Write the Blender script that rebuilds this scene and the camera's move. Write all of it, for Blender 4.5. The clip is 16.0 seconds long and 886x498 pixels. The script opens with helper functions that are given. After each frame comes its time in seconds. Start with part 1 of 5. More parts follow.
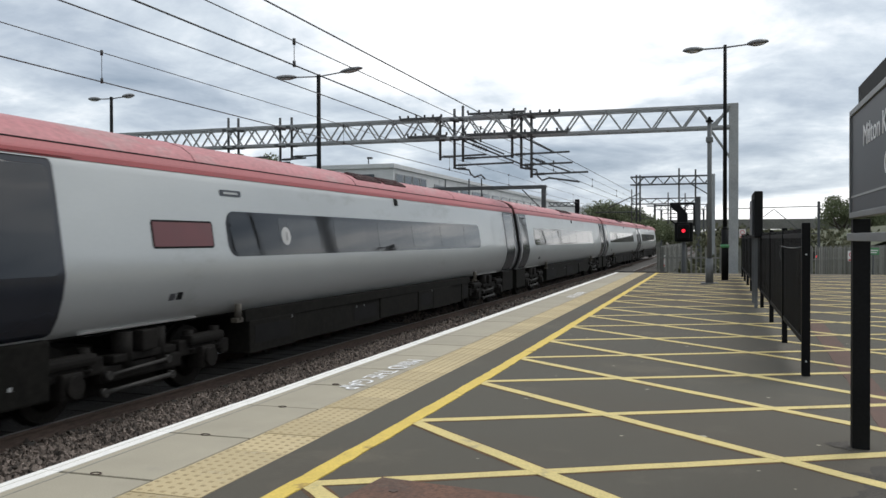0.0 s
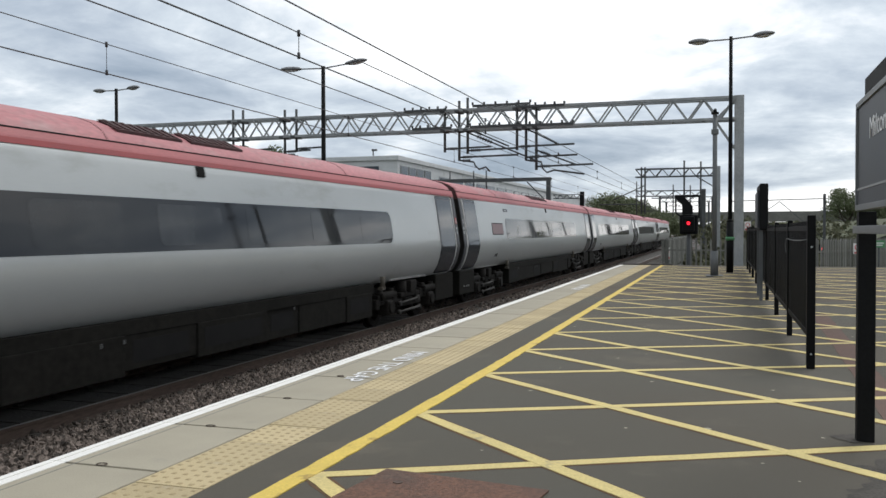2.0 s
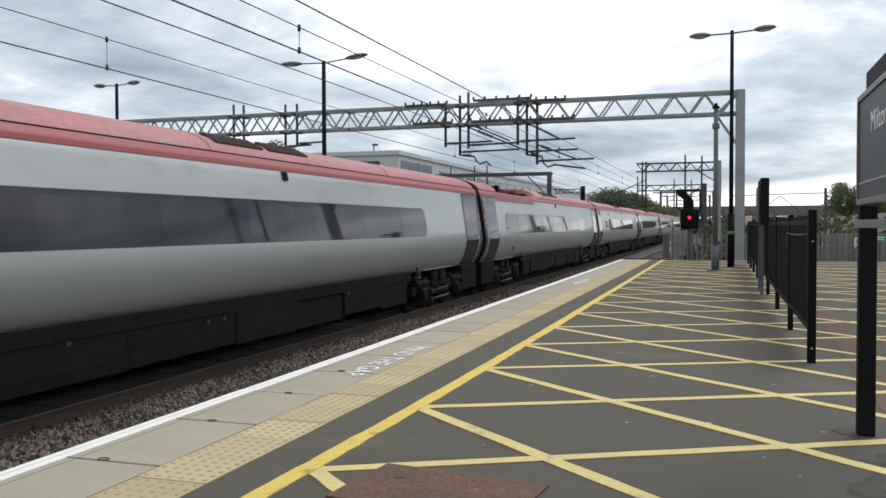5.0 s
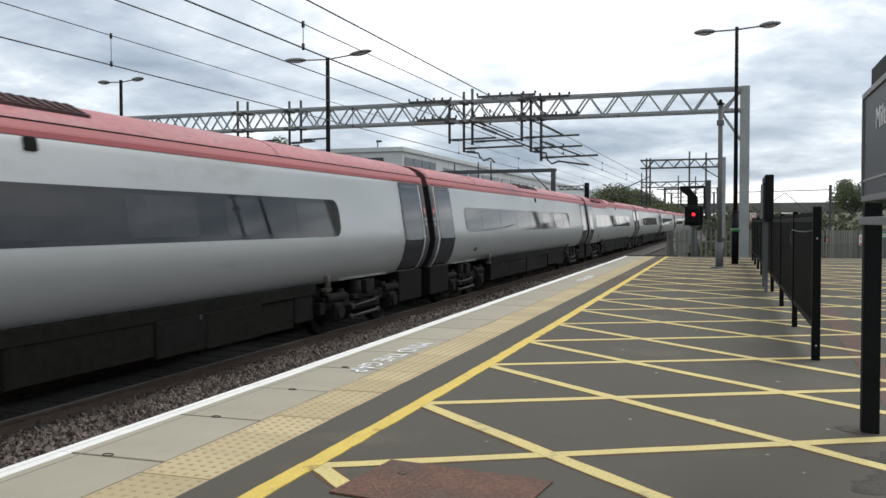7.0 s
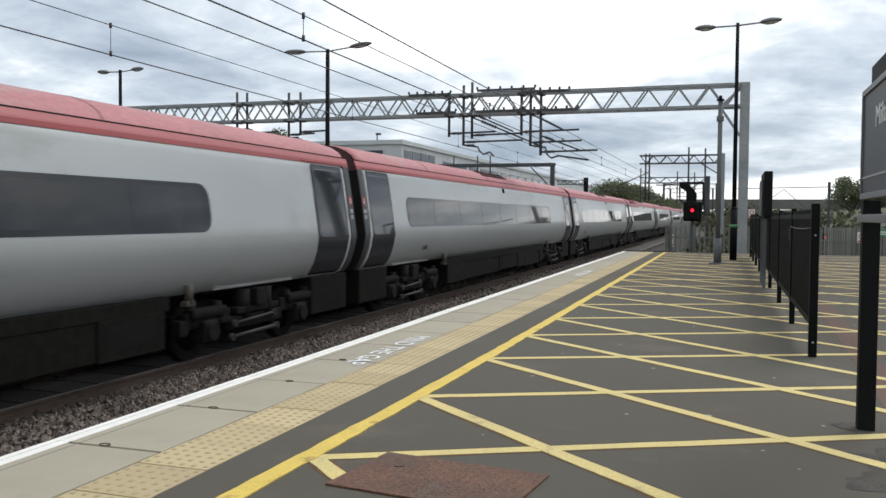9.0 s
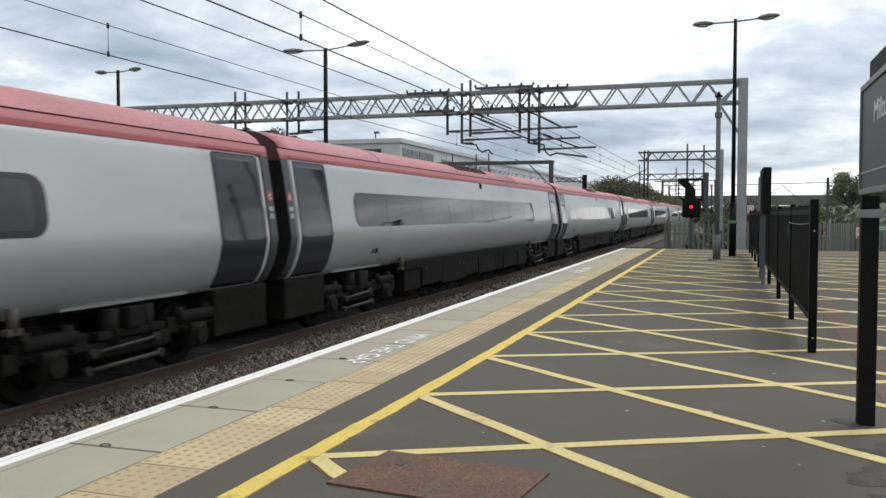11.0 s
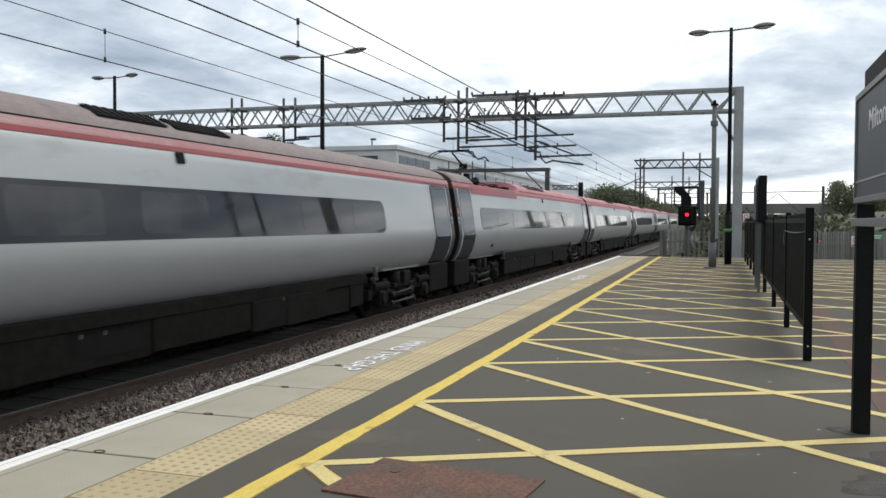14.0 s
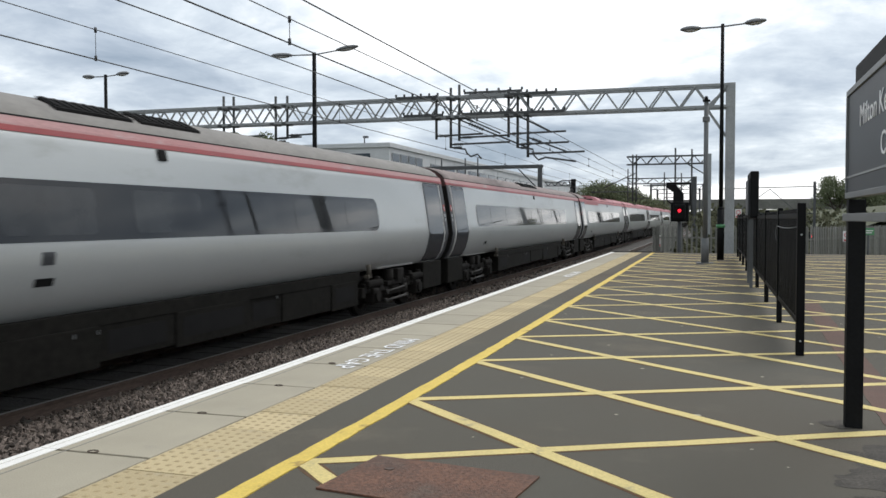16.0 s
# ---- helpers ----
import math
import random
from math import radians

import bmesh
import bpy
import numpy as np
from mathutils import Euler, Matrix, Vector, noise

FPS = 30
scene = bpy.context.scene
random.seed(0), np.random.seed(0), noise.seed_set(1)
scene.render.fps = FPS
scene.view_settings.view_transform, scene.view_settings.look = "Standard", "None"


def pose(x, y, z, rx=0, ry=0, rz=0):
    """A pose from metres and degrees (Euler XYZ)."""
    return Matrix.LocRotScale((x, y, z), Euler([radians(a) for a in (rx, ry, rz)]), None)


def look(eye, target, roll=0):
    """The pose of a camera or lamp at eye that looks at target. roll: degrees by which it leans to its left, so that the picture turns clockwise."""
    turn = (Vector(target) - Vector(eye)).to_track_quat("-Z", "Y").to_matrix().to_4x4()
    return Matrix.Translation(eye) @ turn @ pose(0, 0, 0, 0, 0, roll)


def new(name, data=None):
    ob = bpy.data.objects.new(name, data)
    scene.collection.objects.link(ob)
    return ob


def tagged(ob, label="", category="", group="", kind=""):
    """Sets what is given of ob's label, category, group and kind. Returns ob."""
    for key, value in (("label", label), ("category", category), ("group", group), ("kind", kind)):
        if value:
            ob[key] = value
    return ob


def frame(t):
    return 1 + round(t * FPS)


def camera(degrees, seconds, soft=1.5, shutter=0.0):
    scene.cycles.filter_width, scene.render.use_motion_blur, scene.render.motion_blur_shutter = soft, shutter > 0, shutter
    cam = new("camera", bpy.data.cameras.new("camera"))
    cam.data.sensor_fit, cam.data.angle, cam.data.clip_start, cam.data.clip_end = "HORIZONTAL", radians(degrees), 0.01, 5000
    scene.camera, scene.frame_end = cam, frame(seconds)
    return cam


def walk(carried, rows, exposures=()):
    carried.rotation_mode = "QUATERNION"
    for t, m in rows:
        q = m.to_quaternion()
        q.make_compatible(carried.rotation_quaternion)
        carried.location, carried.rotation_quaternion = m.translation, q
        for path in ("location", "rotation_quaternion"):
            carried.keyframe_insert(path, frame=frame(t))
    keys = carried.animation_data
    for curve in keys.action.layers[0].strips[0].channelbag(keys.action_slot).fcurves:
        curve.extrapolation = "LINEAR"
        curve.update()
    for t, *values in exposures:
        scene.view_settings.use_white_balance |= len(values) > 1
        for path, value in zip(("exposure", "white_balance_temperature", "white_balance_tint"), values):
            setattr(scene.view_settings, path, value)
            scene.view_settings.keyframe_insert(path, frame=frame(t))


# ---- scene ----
# ================= camera =================
EYE_H = 1.11            # eye above the platform
RAIL = -1.0             # top of rails below the platform
cam = camera(54.5, 16.0, soft=1.5, shutter=0.2)
# seconds, turn to the left of the track, tilt, lean (degrees)
TURNS = [
    (0, 17.839, -0.649, 0.166), (0.5, 17.981, -0.659, 0.190), (1, 18.076, -0.778, 0.051), (1.5, 18.151, -0.982, 0.014), (2, 18.145, -1.172, 0.103),
    (2.5, 18.155, -1.345, 0.148), (3, 18.160, -1.361, 0.111), (3.5, 18.089, -1.448, 0.016), (4, 18.069, -1.425, 0.262), (6.5, 18.439, -1.734, -0.009),
    (7, 18.455, -1.748, 0.121), (7.5, 18.462, -1.834, 0.027), (8, 18.476, -2.023, -0.166), (8.5, 18.457, -2.165, -0.248), (9, 18.347, -2.187, -0.445),
    (11.5, 18.288, -2.323, -0.002), (12, 18.351, -2.224, -0.098), (12.5, 18.324, -2.131, -0.228), (13, 18.297, -2.037, -0.503), (13.5, 18.178, -1.973, -0.280),
    (14, 18.031, -1.845, -0.275), (14.5, 17.822, -1.747, -0.317), (15, 17.644, -1.818, -0.203), (15.5, 17.549, -1.929, -0.084), (16, 17.577, -2.019, 0.053)]
walk(cam, [(t, Matrix.Translation((0, 0, EYE_H)) @ Matrix.Rotation(radians(a), 4, "Z") @ Matrix.Rotation(radians(90 + b), 4, "X")
            @ Matrix.Rotation(radians(-c), 4, "Z")) for t, a, b, c in TURNS],
     [(0, -0.07), (3.5, -0.06), (7, 0.02), (10, 0.02), (12.5, 0.04), (16, 0.03)])

# ================= sky and sun =================
world = bpy.data.worlds.new("overcast_sky")
scene.world = world
world.use_nodes = True
wn, wl = world.node_tree.nodes, world.node_tree.links
wn.clear()


def wnode(kind, **kw):
    n = wn.new(kind)
    for k, v in kw.items():
        n.inputs[k].default_value = v
    return n


SUN_EL, SUN_AZ = 52, 28
sky = wn.new("ShaderNodeTexSky")
sky.sky_type, sky.sun_disc = "NISHITA", False
sky.sun_elevation, sky.sun_rotation = radians(SUN_EL), radians(SUN_AZ)
tc = wn.new("ShaderNodeTexCoord")
sep = wn.new("ShaderNodeSeparateXYZ")
wl.new(tc.outputs["Generated"], sep.inputs[0])
up = wn.new("ShaderNodeMath"); up.operation = "MAXIMUM"; up.inputs[1].default_value = 0.0
wl.new(sep.outputs["Z"], up.inputs[0])
den = wn.new("ShaderNodeMath"); den.operation = "ADD"; den.inputs[1].default_value = 0.17
wl.new(up.outputs[0], den.inputs[0])
dx = wn.new("ShaderNodeMath"); dx.operation = "DIVIDE"
dy = wn.new("ShaderNodeMath"); dy.operation = "DIVIDE"
wl.new(sep.outputs["X"], dx.inputs[0]); wl.new(den.outputs[0], dx.inputs[1])
wl.new(sep.outputs["Y"], dy.inputs[0]); wl.new(den.outputs[0], dy.inputs[1])
flat = wn.new("ShaderNodeCombineXYZ")
wl.new(dx.outputs[0], flat.inputs[0]); wl.new(dy.outputs[0], flat.inputs[1])
big = wnode("ShaderNodeTexNoise", Scale=0.62, Detail=8.0, Roughness=0.55, Distortion=0.3)
small = wnode("ShaderNodeTexNoise", Scale=2.3, Detail=7.0, Roughness=0.6, Distortion=0.35)
shift = wn.new("ShaderNodeMapping"); shift.inputs["Location"].default_value = (8.36, 3.62, 0.0)
wl.new(flat.outputs[0], shift.inputs[0])
wl.new(shift.outputs[0], big.inputs["Vector"]); wl.new(shift.outputs[0], small.inputs["Vector"])
mixn = wn.new("ShaderNodeMath"); mixn.operation = "MULTIPLY_ADD"; mixn.inputs[1].default_value = 0.42
wl.new(small.outputs["Fac"], mixn.inputs[0]); wl.new(big.outputs["Fac"], mixn.inputs[2])
ramp = wn.new("ShaderNodeValToRGB")
ramp.color_ramp.elements[0].position, ramp.color_ramp.elements[0].color = 0.32, (0.30, 0.37, 0.46, 1)
ramp.color_ramp.elements[1].position, ramp.color_ramp.elements[1].color = 0.82, (1.18, 1.19, 1.20, 1)
low = ramp.color_ramp.elements.new(0.50); low.color = (0.48, 0.55, 0.64, 1)
mid = ramp.color_ramp.elements.new(0.63); mid.color = (0.68, 0.75, 0.82, 1)
# low clouds are seen edge-on and look darker, the high veil is thin and bright
high = wn.new("ShaderNodeMapRange")
high.inputs["From Min"].default_value, high.inputs["From Max"].default_value = 0.05, 0.20
high.inputs["To Min"].default_value, high.inputs["To Max"].default_value = -0.12, 0.02
wl.new(sep.outputs["Z"], high.inputs["Value"])
lift = wn.new("ShaderNodeMath"); lift.operation = "ADD"
crisp = wn.new("ShaderNodeMapRange"); crisp.clamp = False
crisp.inputs["From Min"].default_value, crisp.inputs["From Max"].default_value = 0.61, 0.81
crisp.inputs["To Min"].default_value, crisp.inputs["To Max"].default_value = 0.56, 0.88
wl.new(mixn.outputs[0], crisp.inputs["Value"])
wl.new(crisp.outputs[0], lift.inputs[0]); wl.new(high.outputs[0], lift.inputs[1])
# the veil is brightest towards the sun behind it
toward = wn.new("ShaderNodeVectorMath"); toward.operation = "DOT_PRODUCT"
toward.inputs[1].default_value = Vector((-0.02, 0.80, 0.60)).normalized()
wl.new(tc.outputs["Generated"], toward.inputs[0])
veil = wn.new("ShaderNodeMapRange"); veil.interpolation_type = "SMOOTHSTEP"
veil.inputs["From Min"].default_value, veil.inputs["From Max"].default_value = 0.80, 0.95
veil.inputs["To Min"].default_value, veil.inputs["To Max"].default_value = -0.07, 0.12
wl.new(toward.outputs["Value"], veil.inputs["Value"])
lift2 = wn.new("ShaderNodeMath"); lift2.operation = "ADD"
wl.new(lift.outputs[0], lift2.inputs[0]); wl.new(veil.outputs[0], lift2.inputs[1])
# a pale gap under the clouds along the horizon
gapm = wn.new("ShaderNodeMapRange"); gapm.interpolation_type = "SMOOTHSTEP"
gapm.inputs["From Min"].default_value, gapm.inputs["From Max"].default_value = 0.025, 0.055
gapm.inputs["To Min"].default_value, gapm.inputs["To Max"].default_value = 0.13, 0.0
wl.new(sep.outputs["Z"], gapm.inputs["Value"])
lift3 = wn.new("ShaderNodeMath"); lift3.operation = "ADD"
wl.new(lift2.outputs[0], lift3.inputs[0]); wl.new(gapm.outputs[0], lift3.inputs[1])
wl.new(lift3.outputs[0], ramp.inputs[0])
glow = wn.new("ShaderNodeMix"); glow.data_type = "RGBA"; glow.blend_type = "MULTIPLY"; glow.inputs[0].default_value = 1.0
glow.inputs[7].default_value = (8.6, 8.6, 8.6, 1)
wl.new(ramp.outputs[0], glow.inputs[6])
cover = wn.new("ShaderNodeMix"); cover.data_type = "RGBA"; cover.inputs[0].default_value = 0.93
wl.new(sky.outputs[0], cover.inputs[6]); wl.new(glow.outputs[2], cover.inputs[7])
bg = wnode("ShaderNodeBackground", Strength=0.132)
wl.new(cover.outputs[2], bg.inputs[0])
wo = wn.new("ShaderNodeOutputWorld")
wl.new(bg.outputs[0], wo.inputs[0])

sun = new("sun", bpy.data.lights.new("sun", "SUN"))
sun.data.energy, sun.data.angle, sun.data.color = 1.5, radians(25), (1.0, 0.975, 0.935)
# the sun stands high above the line, veiled by cloud
sun.matrix_world = look((16, 30, 44), (0, 0, 0))

# ================= materials =================


def material(name, base, rough=0.7, metal=0.0, second=None, scale=3.0, fine=0.0, fine_scale=60.0, bump=0.0, bump_scale=80.0,
             spread=0.5, per_object=0.0, coat=0.0, stretch=(1, 1, 1), emit=None, power=0.0, stain=None, stain_scale=0.7, stain_cut=0.62, spec=0.5):
    """A surface: two colours mixed by noise, fine grain, bump, stains, per-piece variation."""
    m = bpy.data.materials.new(name)
    m.use_nodes = True
    nt = m.node_tree
    n, l = nt.nodes, nt.links
    p = n["Principled BSDF"]
    p.inputs["Roughness"].default_value, p.inputs["Metallic"].default_value = rough, metal
    p.inputs["Coat Weight"].default_value = coat
    p.inputs["Specular IOR Level"].default_value = spec
    co = n.new("ShaderNodeTexCoord")
    mp = n.new("ShaderNodeMapping")
    mp.inputs["Scale"].default_value = stretch
    l.new(co.outputs["Object"], mp.inputs[0])
    v = mp.outputs[0]
    a = n.new("ShaderNodeTexNoise"); a.inputs["Scale"].default_value = scale; a.inputs["Detail"].default_value = 6
    l.new(v, a.inputs["Vector"])
    r = n.new("ShaderNodeMapRange")
    r.inputs["From Min"].default_value, r.inputs["From Max"].default_value = 0.5 - spread / 2, 0.5 + spread / 2
    l.new(a.outputs["Fac"], r.inputs["Value"])
    mx = n.new("ShaderNodeMix"); mx.data_type = "RGBA"
    mx.inputs[6].default_value = (*base, 1)
    mx.inputs[7].default_value = (*(second or [c * 0.75 for c in base]), 1)
    l.new(r.outputs[0], mx.inputs[0])
    out = mx.outputs[2]
    if stain:
        s = n.new("ShaderNodeTexNoise"); s.inputs["Scale"].default_value = stain_scale; s.inputs["Detail"].default_value = 8
        s.inputs["Roughness"].default_value = 0.65
        l.new(v, s.inputs["Vector"])
        sr = n.new("ShaderNodeMapRange")
        sr.inputs["From Min"].default_value, sr.inputs["From Max"].default_value = stain_cut, stain_cut + 0.12
        l.new(s.outputs["Fac"], sr.inputs["Value"])
        sm = n.new("ShaderNodeMix"); sm.data_type = "RGBA"
        l.new(sr.outputs[0], sm.inputs[0]); l.new(out, sm.inputs[6])
        sm.inputs[7].default_value = (*stain, 1)
        out = sm.outputs[2]
    if fine or per_object:
        f = n.new("ShaderNodeTexNoise"); f.inputs["Scale"].default_value = fine_scale; f.inputs["Detail"].default_value = 3
        l.new(v, f.inputs["Vector"])
        fr = n.new("ShaderNodeMapRange")
        fr.inputs["From Min"].default_value, fr.inputs["From Max"].default_value = 0.3, 0.7
        fr.inputs["To Min"].default_value, fr.inputs["To Max"].default_value = 1 - fine, 1 + fine
        l.new(f.outputs["Fac"], fr.inputs["Value"])
        val = fr.outputs[0]
        if per_object:
            oi = n.new("ShaderNodeObjectInfo")
            orr = n.new("ShaderNodeMapRange")
            orr.inputs["To Min"].default_value, orr.inputs["To Max"].default_value = 1 - per_object, 1 + per_object
            l.new(oi.outputs["Random"], orr.inputs["Value"])
            mu = n.new("ShaderNodeMath"); mu.operation = "MULTIPLY"
            l.new(val, mu.inputs[0]); l.new(orr.outputs[0], mu.inputs[1])
            val = mu.outputs[0]
        vm = n.new("ShaderNodeVectorMath"); vm.operation = "SCALE"
        l.new(out, vm.inputs[0]); l.new(val, vm.inputs["Scale"])
        out = vm.outputs[0]
    l.new(out, p.inputs["Base Color"])
    if bump:
        b = n.new("ShaderNodeTexNoise"); b.inputs["Scale"].default_value = bump_scale; b.inputs["Detail"].default_value = 4
        l.new(v, b.inputs["Vector"])
        bp = n.new("ShaderNodeBump"); bp.inputs["Strength"].default_value = bump; bp.inputs["Distance"].default_value = 0.01
        l.new(b.outputs["Fac"], bp.inputs["Height"]); l.new(bp.outputs[0], p.inputs["Normal"])
    if emit:
        p.inputs["Emission Color"].default_value, p.inputs["Emission Strength"].default_value = (*emit, 1), power
    return m


def island_material(name, lo, hi, rough=0.9, noise_scale=0.0):
    """Loose pieces in one mesh, each with a shade of its own between lo and hi."""
    m = bpy.data.materials.new(name)
    m.use_nodes = True
    n, l = m.node_tree.nodes, m.node_tree.links
    p = n["Principled BSDF"]; p.inputs["Roughness"].default_value = rough
    g = n.new("ShaderNodeNewGeometry")
    r = n.new("ShaderNodeValToRGB")
    r.color_ramp.elements[0].color, r.color_ramp.elements[1].color = (*lo, 1), (*hi, 1)
    l.new(g.outputs["Random Per Island"], r.inputs[0]); l.new(r.outputs[0], p.inputs["Base Color"])
    return m


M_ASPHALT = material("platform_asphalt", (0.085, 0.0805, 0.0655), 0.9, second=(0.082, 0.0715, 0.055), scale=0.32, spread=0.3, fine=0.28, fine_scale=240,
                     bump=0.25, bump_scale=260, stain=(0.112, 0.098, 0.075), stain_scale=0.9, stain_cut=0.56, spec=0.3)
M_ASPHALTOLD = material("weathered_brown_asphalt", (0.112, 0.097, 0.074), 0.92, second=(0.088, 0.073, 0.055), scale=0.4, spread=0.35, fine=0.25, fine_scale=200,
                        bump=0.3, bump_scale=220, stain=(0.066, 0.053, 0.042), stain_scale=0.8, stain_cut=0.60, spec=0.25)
M_PATCH = material("worn_asphalt", (0.030, 0.026, 0.021), 0.95, second=(0.068, 0.060, 0.049), scale=7, fine=0.5, fine_scale=90, bump=0.35, bump_scale=110)
M_BROWN = material("brown_asphalt_strip", (0.118, 0.064, 0.047), 0.92, second=(0.090, 0.056, 0.043), scale=3, fine=0.2, fine_scale=200, bump=0.3)
M_YELLOW = material("yellow_road_paint", (0.61, 0.495, 0.190), 0.8, second=(0.53, 0.435, 0.185), scale=3, fine=0.15, fine_scale=90, bump=0.15, bump_scale=250,
                    stain=(0.33, 0.275, 0.16), stain_scale=6.0, stain_cut=0.58)
M_YEDGE = material("yellow_edge_paint", (0.66, 0.485, 0.088), 0.75, second=(0.57, 0.415, 0.080), scale=4, fine=0.12, fine_scale=90, bump=0.15, bump_scale=250,
                   stain=(0.26, 0.165, 0.05), stain_scale=5.0, stain_cut=0.58)
M_WHITE = material("white_edge_paint", (0.80, 0.785, 0.745), 0.7, second=(0.66, 0.65, 0.62), scale=5, fine=0.08, fine_scale=80,
                   stain=(0.40, 0.39, 0.36), stain_scale=4, stain_cut=0.66)
M_SLAB = material("concrete_coping", (0.345, 0.313, 0.238), 0.85, second=(0.285, 0.259, 0.199), scale=2.2, fine=0.10, fine_scale=150, per_object=0.07,
                  bump=0.15, bump_scale=150, stain=(0.23, 0.22, 0.19), stain_scale=1.8, stain_cut=0.60)
M_TACTILE = material("buff_tactile_paving", (0.45, 0.365, 0.212), 0.85, second=(0.40, 0.32, 0.178), scale=1.6, spread=0.35, fine=0.14, fine_scale=120, per_object=0.13,
                     stain=(0.37, 0.335, 0.255), stain_scale=1.5, stain_cut=0.50)
M_VENT = material("dark_maroon_vent", (0.060, 0.020, 0.021), 0.7, second=(0.028, 0.010, 0.011), scale=6, spec=0.3)
M_BLISTER = material("worn_tactile_blister", (0.345, 0.270, 0.142), 0.85, second=(0.31, 0.250, 0.140), scale=2, spread=0.3, fine=0.15)
M_CONCRETE = material("platform_wall_concrete", (0.22, 0.21, 0.19), 0.9, second=(0.14, 0.135, 0.12), scale=1.5, fine=0.15, fine_scale=50, bump=0.3, bump_scale=40)
M_RUST = material("rusty_chequer_plate", (0.138, 0.062, 0.034), 0.8, second=(0.084, 0.042, 0.027), scale=3, spread=0.3, fine=0.35, fine_scale=60, bump=0.3, bump_scale=150,
                  stain=(0.10, 0.07, 0.05), stain_scale=2.5, stain_cut=0.56)
M_RAILSIDE = material("rusty_rail_steel", (0.085, 0.062, 0.052), 0.85, second=(0.11, 0.082, 0.068), scale=5, fine=0.2, fine_scale=40, stretch=(1, 0.2, 1), spec=0.2)
M_RAILTOP = material("polished_rail_head", (0.27, 0.26, 0.25), 0.5, 0.3, second=(0.22, 0.21, 0.2))
# sleepers and ballast bed are darkened to hold the shade under the train
M_SLEEPER = material("concrete_sleeper", (0.085, 0.077, 0.066), 0.95, second=(0.055, 0.05, 0.043), scale=3, fine=0.2, bump=0.3)
M_BALLAST = material("ballast_bed", (0.048, 0.043, 0.039), 1.0, second=(0.092, 0.084, 0.077), scale=26, fine=0.6, fine_scale=34, bump=1.0, bump_scale=26)
M_STONE = island_material("ballast_stone", (0.031, 0.025, 0.020), (0.230, 0.186, 0.158))
M_GROUND = material("rough_ground", (0.085, 0.085, 0.055), 1.0, second=(0.060, 0.075, 0.032), scale=0.25, fine=0.3, fine_scale=6, bump=0.6, bump_scale=8)
# train
M_SILVER = material("silver_coach_paint", (0.445, 0.462, 0.458), 0.34, 0.36, second=(0.385, 0.40, 0.398), scale=0.9, fine=0.012, fine_scale=30, coat=0.22,
                    stretch=(1, 0.35, 1), stain=(0.32, 0.325, 0.31), stain_scale=0.8, stain_cut=0.56)
M_REDROOF = material("faded_red_roof_paint", (0.40, 0.130, 0.145), 0.55, second=(0.33, 0.105, 0.115), scale=1.2, fine=0.18, fine_scale=18,
                     stretch=(1, 0.5, 1), stain=(0.33, 0.18, 0.18), stain_scale=1.1, stain_cut=0.52, spec=0.5)
M_RED = material("red_stripe_paint", (0.31, 0.040, 0.042), 0.42, second=(0.25, 0.040, 0.041), scale=2, fine=0.12, coat=0.08)
M_LIGHTRED = material("faded_red_band_paint", (0.43, 0.125, 0.13), 0.5, second=(0.37, 0.115, 0.12), scale=1.5, fine=0.1, stretch=(1, 0.4, 1))
M_PALEBAND = material("bleached_pink_band_paint", (0.40, 0.235, 0.230), 0.5, second=(0.38, 0.165, 0.165), scale=1.5, fine=0.15, stretch=(1, 0.3, 1),
                      stain=(0.40, 0.36, 0.35), stain_scale=1.6, stain_cut=0.54)
M_GREYROOF = material("grey_roof_paint", (0.205, 0.195, 0.180), 0.7, second=(0.155, 0.146, 0.135), scale=1.5, fine=0.12, fine_scale=18,
                      stain=(0.15, 0.14, 0.13), stain_scale=1.2, stain_cut=0.58)
M_BROWNROOF = material("brownish_grey_roof_paint", (0.215, 0.170, 0.160), 0.7, second=(0.165, 0.135, 0.128), scale=1.5, fine=0.15, fine_scale=18,
                       stain=(0.15, 0.12, 0.11), stain_scale=1.2, stain_cut=0.56)
M_DOOR = material("dark_grey_door_paint", (0.021, 0.0235, 0.031), 0.24, second=(0.017, 0.019, 0.025), scale=1.5, spec=0.5)
M_DOORGLASS = material("tinted_door_glass", (0.015, 0.0165, 0.020), 0.05, second=(0.011, 0.0125, 0.015), spec=0.55)
M_BAND = material("black_window_band", (0.008, 0.0085, 0.0098), 0.06, second=(0.011, 0.0115, 0.013), spec=0.5)
M_PANE = material("tinted_coach_glass", (0.009, 0.0097, 0.011), 0.03, second=(0.030, 0.0315, 0.033), scale=1.1, spread=0.3, per_object=0.35, spec=0.5)
M_ENDGREY = material("dark_grey_coach_end", (0.046, 0.048, 0.053), 0.45, second=(0.036, 0.038, 0.042), scale=2, fine=0.15, spec=0.4)
M_PILLAR = material("white_door_pillar", (0.47, 0.47, 0.46), 0.45, second=(0.39, 0.39, 0.38))
# underframe and bogie: darker than their dirt, shade below the floor is in the colour
M_UNDER = material("dirty_shaded_underframe", (0.0060, 0.0060, 0.0050), 0.9, second=(0.0110, 0.0102, 0.0086), scale=1.6, fine=0.35, fine_scale=12, bump=0.3, bump_scale=30, spec=0.12)
M_BOGIE = material("shaded_bogie_steel", (0.0075, 0.0068, 0.006), 0.75, second=(0.014, 0.0125, 0.011), scale=4, fine=0.3, fine_scale=30, spec=0.13)
M_BOGIEROD = material("worn_bogie_rod", (0.026, 0.0245, 0.022), 0.6, second=(0.017, 0.016, 0.0145), scale=5, fine=0.2, spec=0.3)
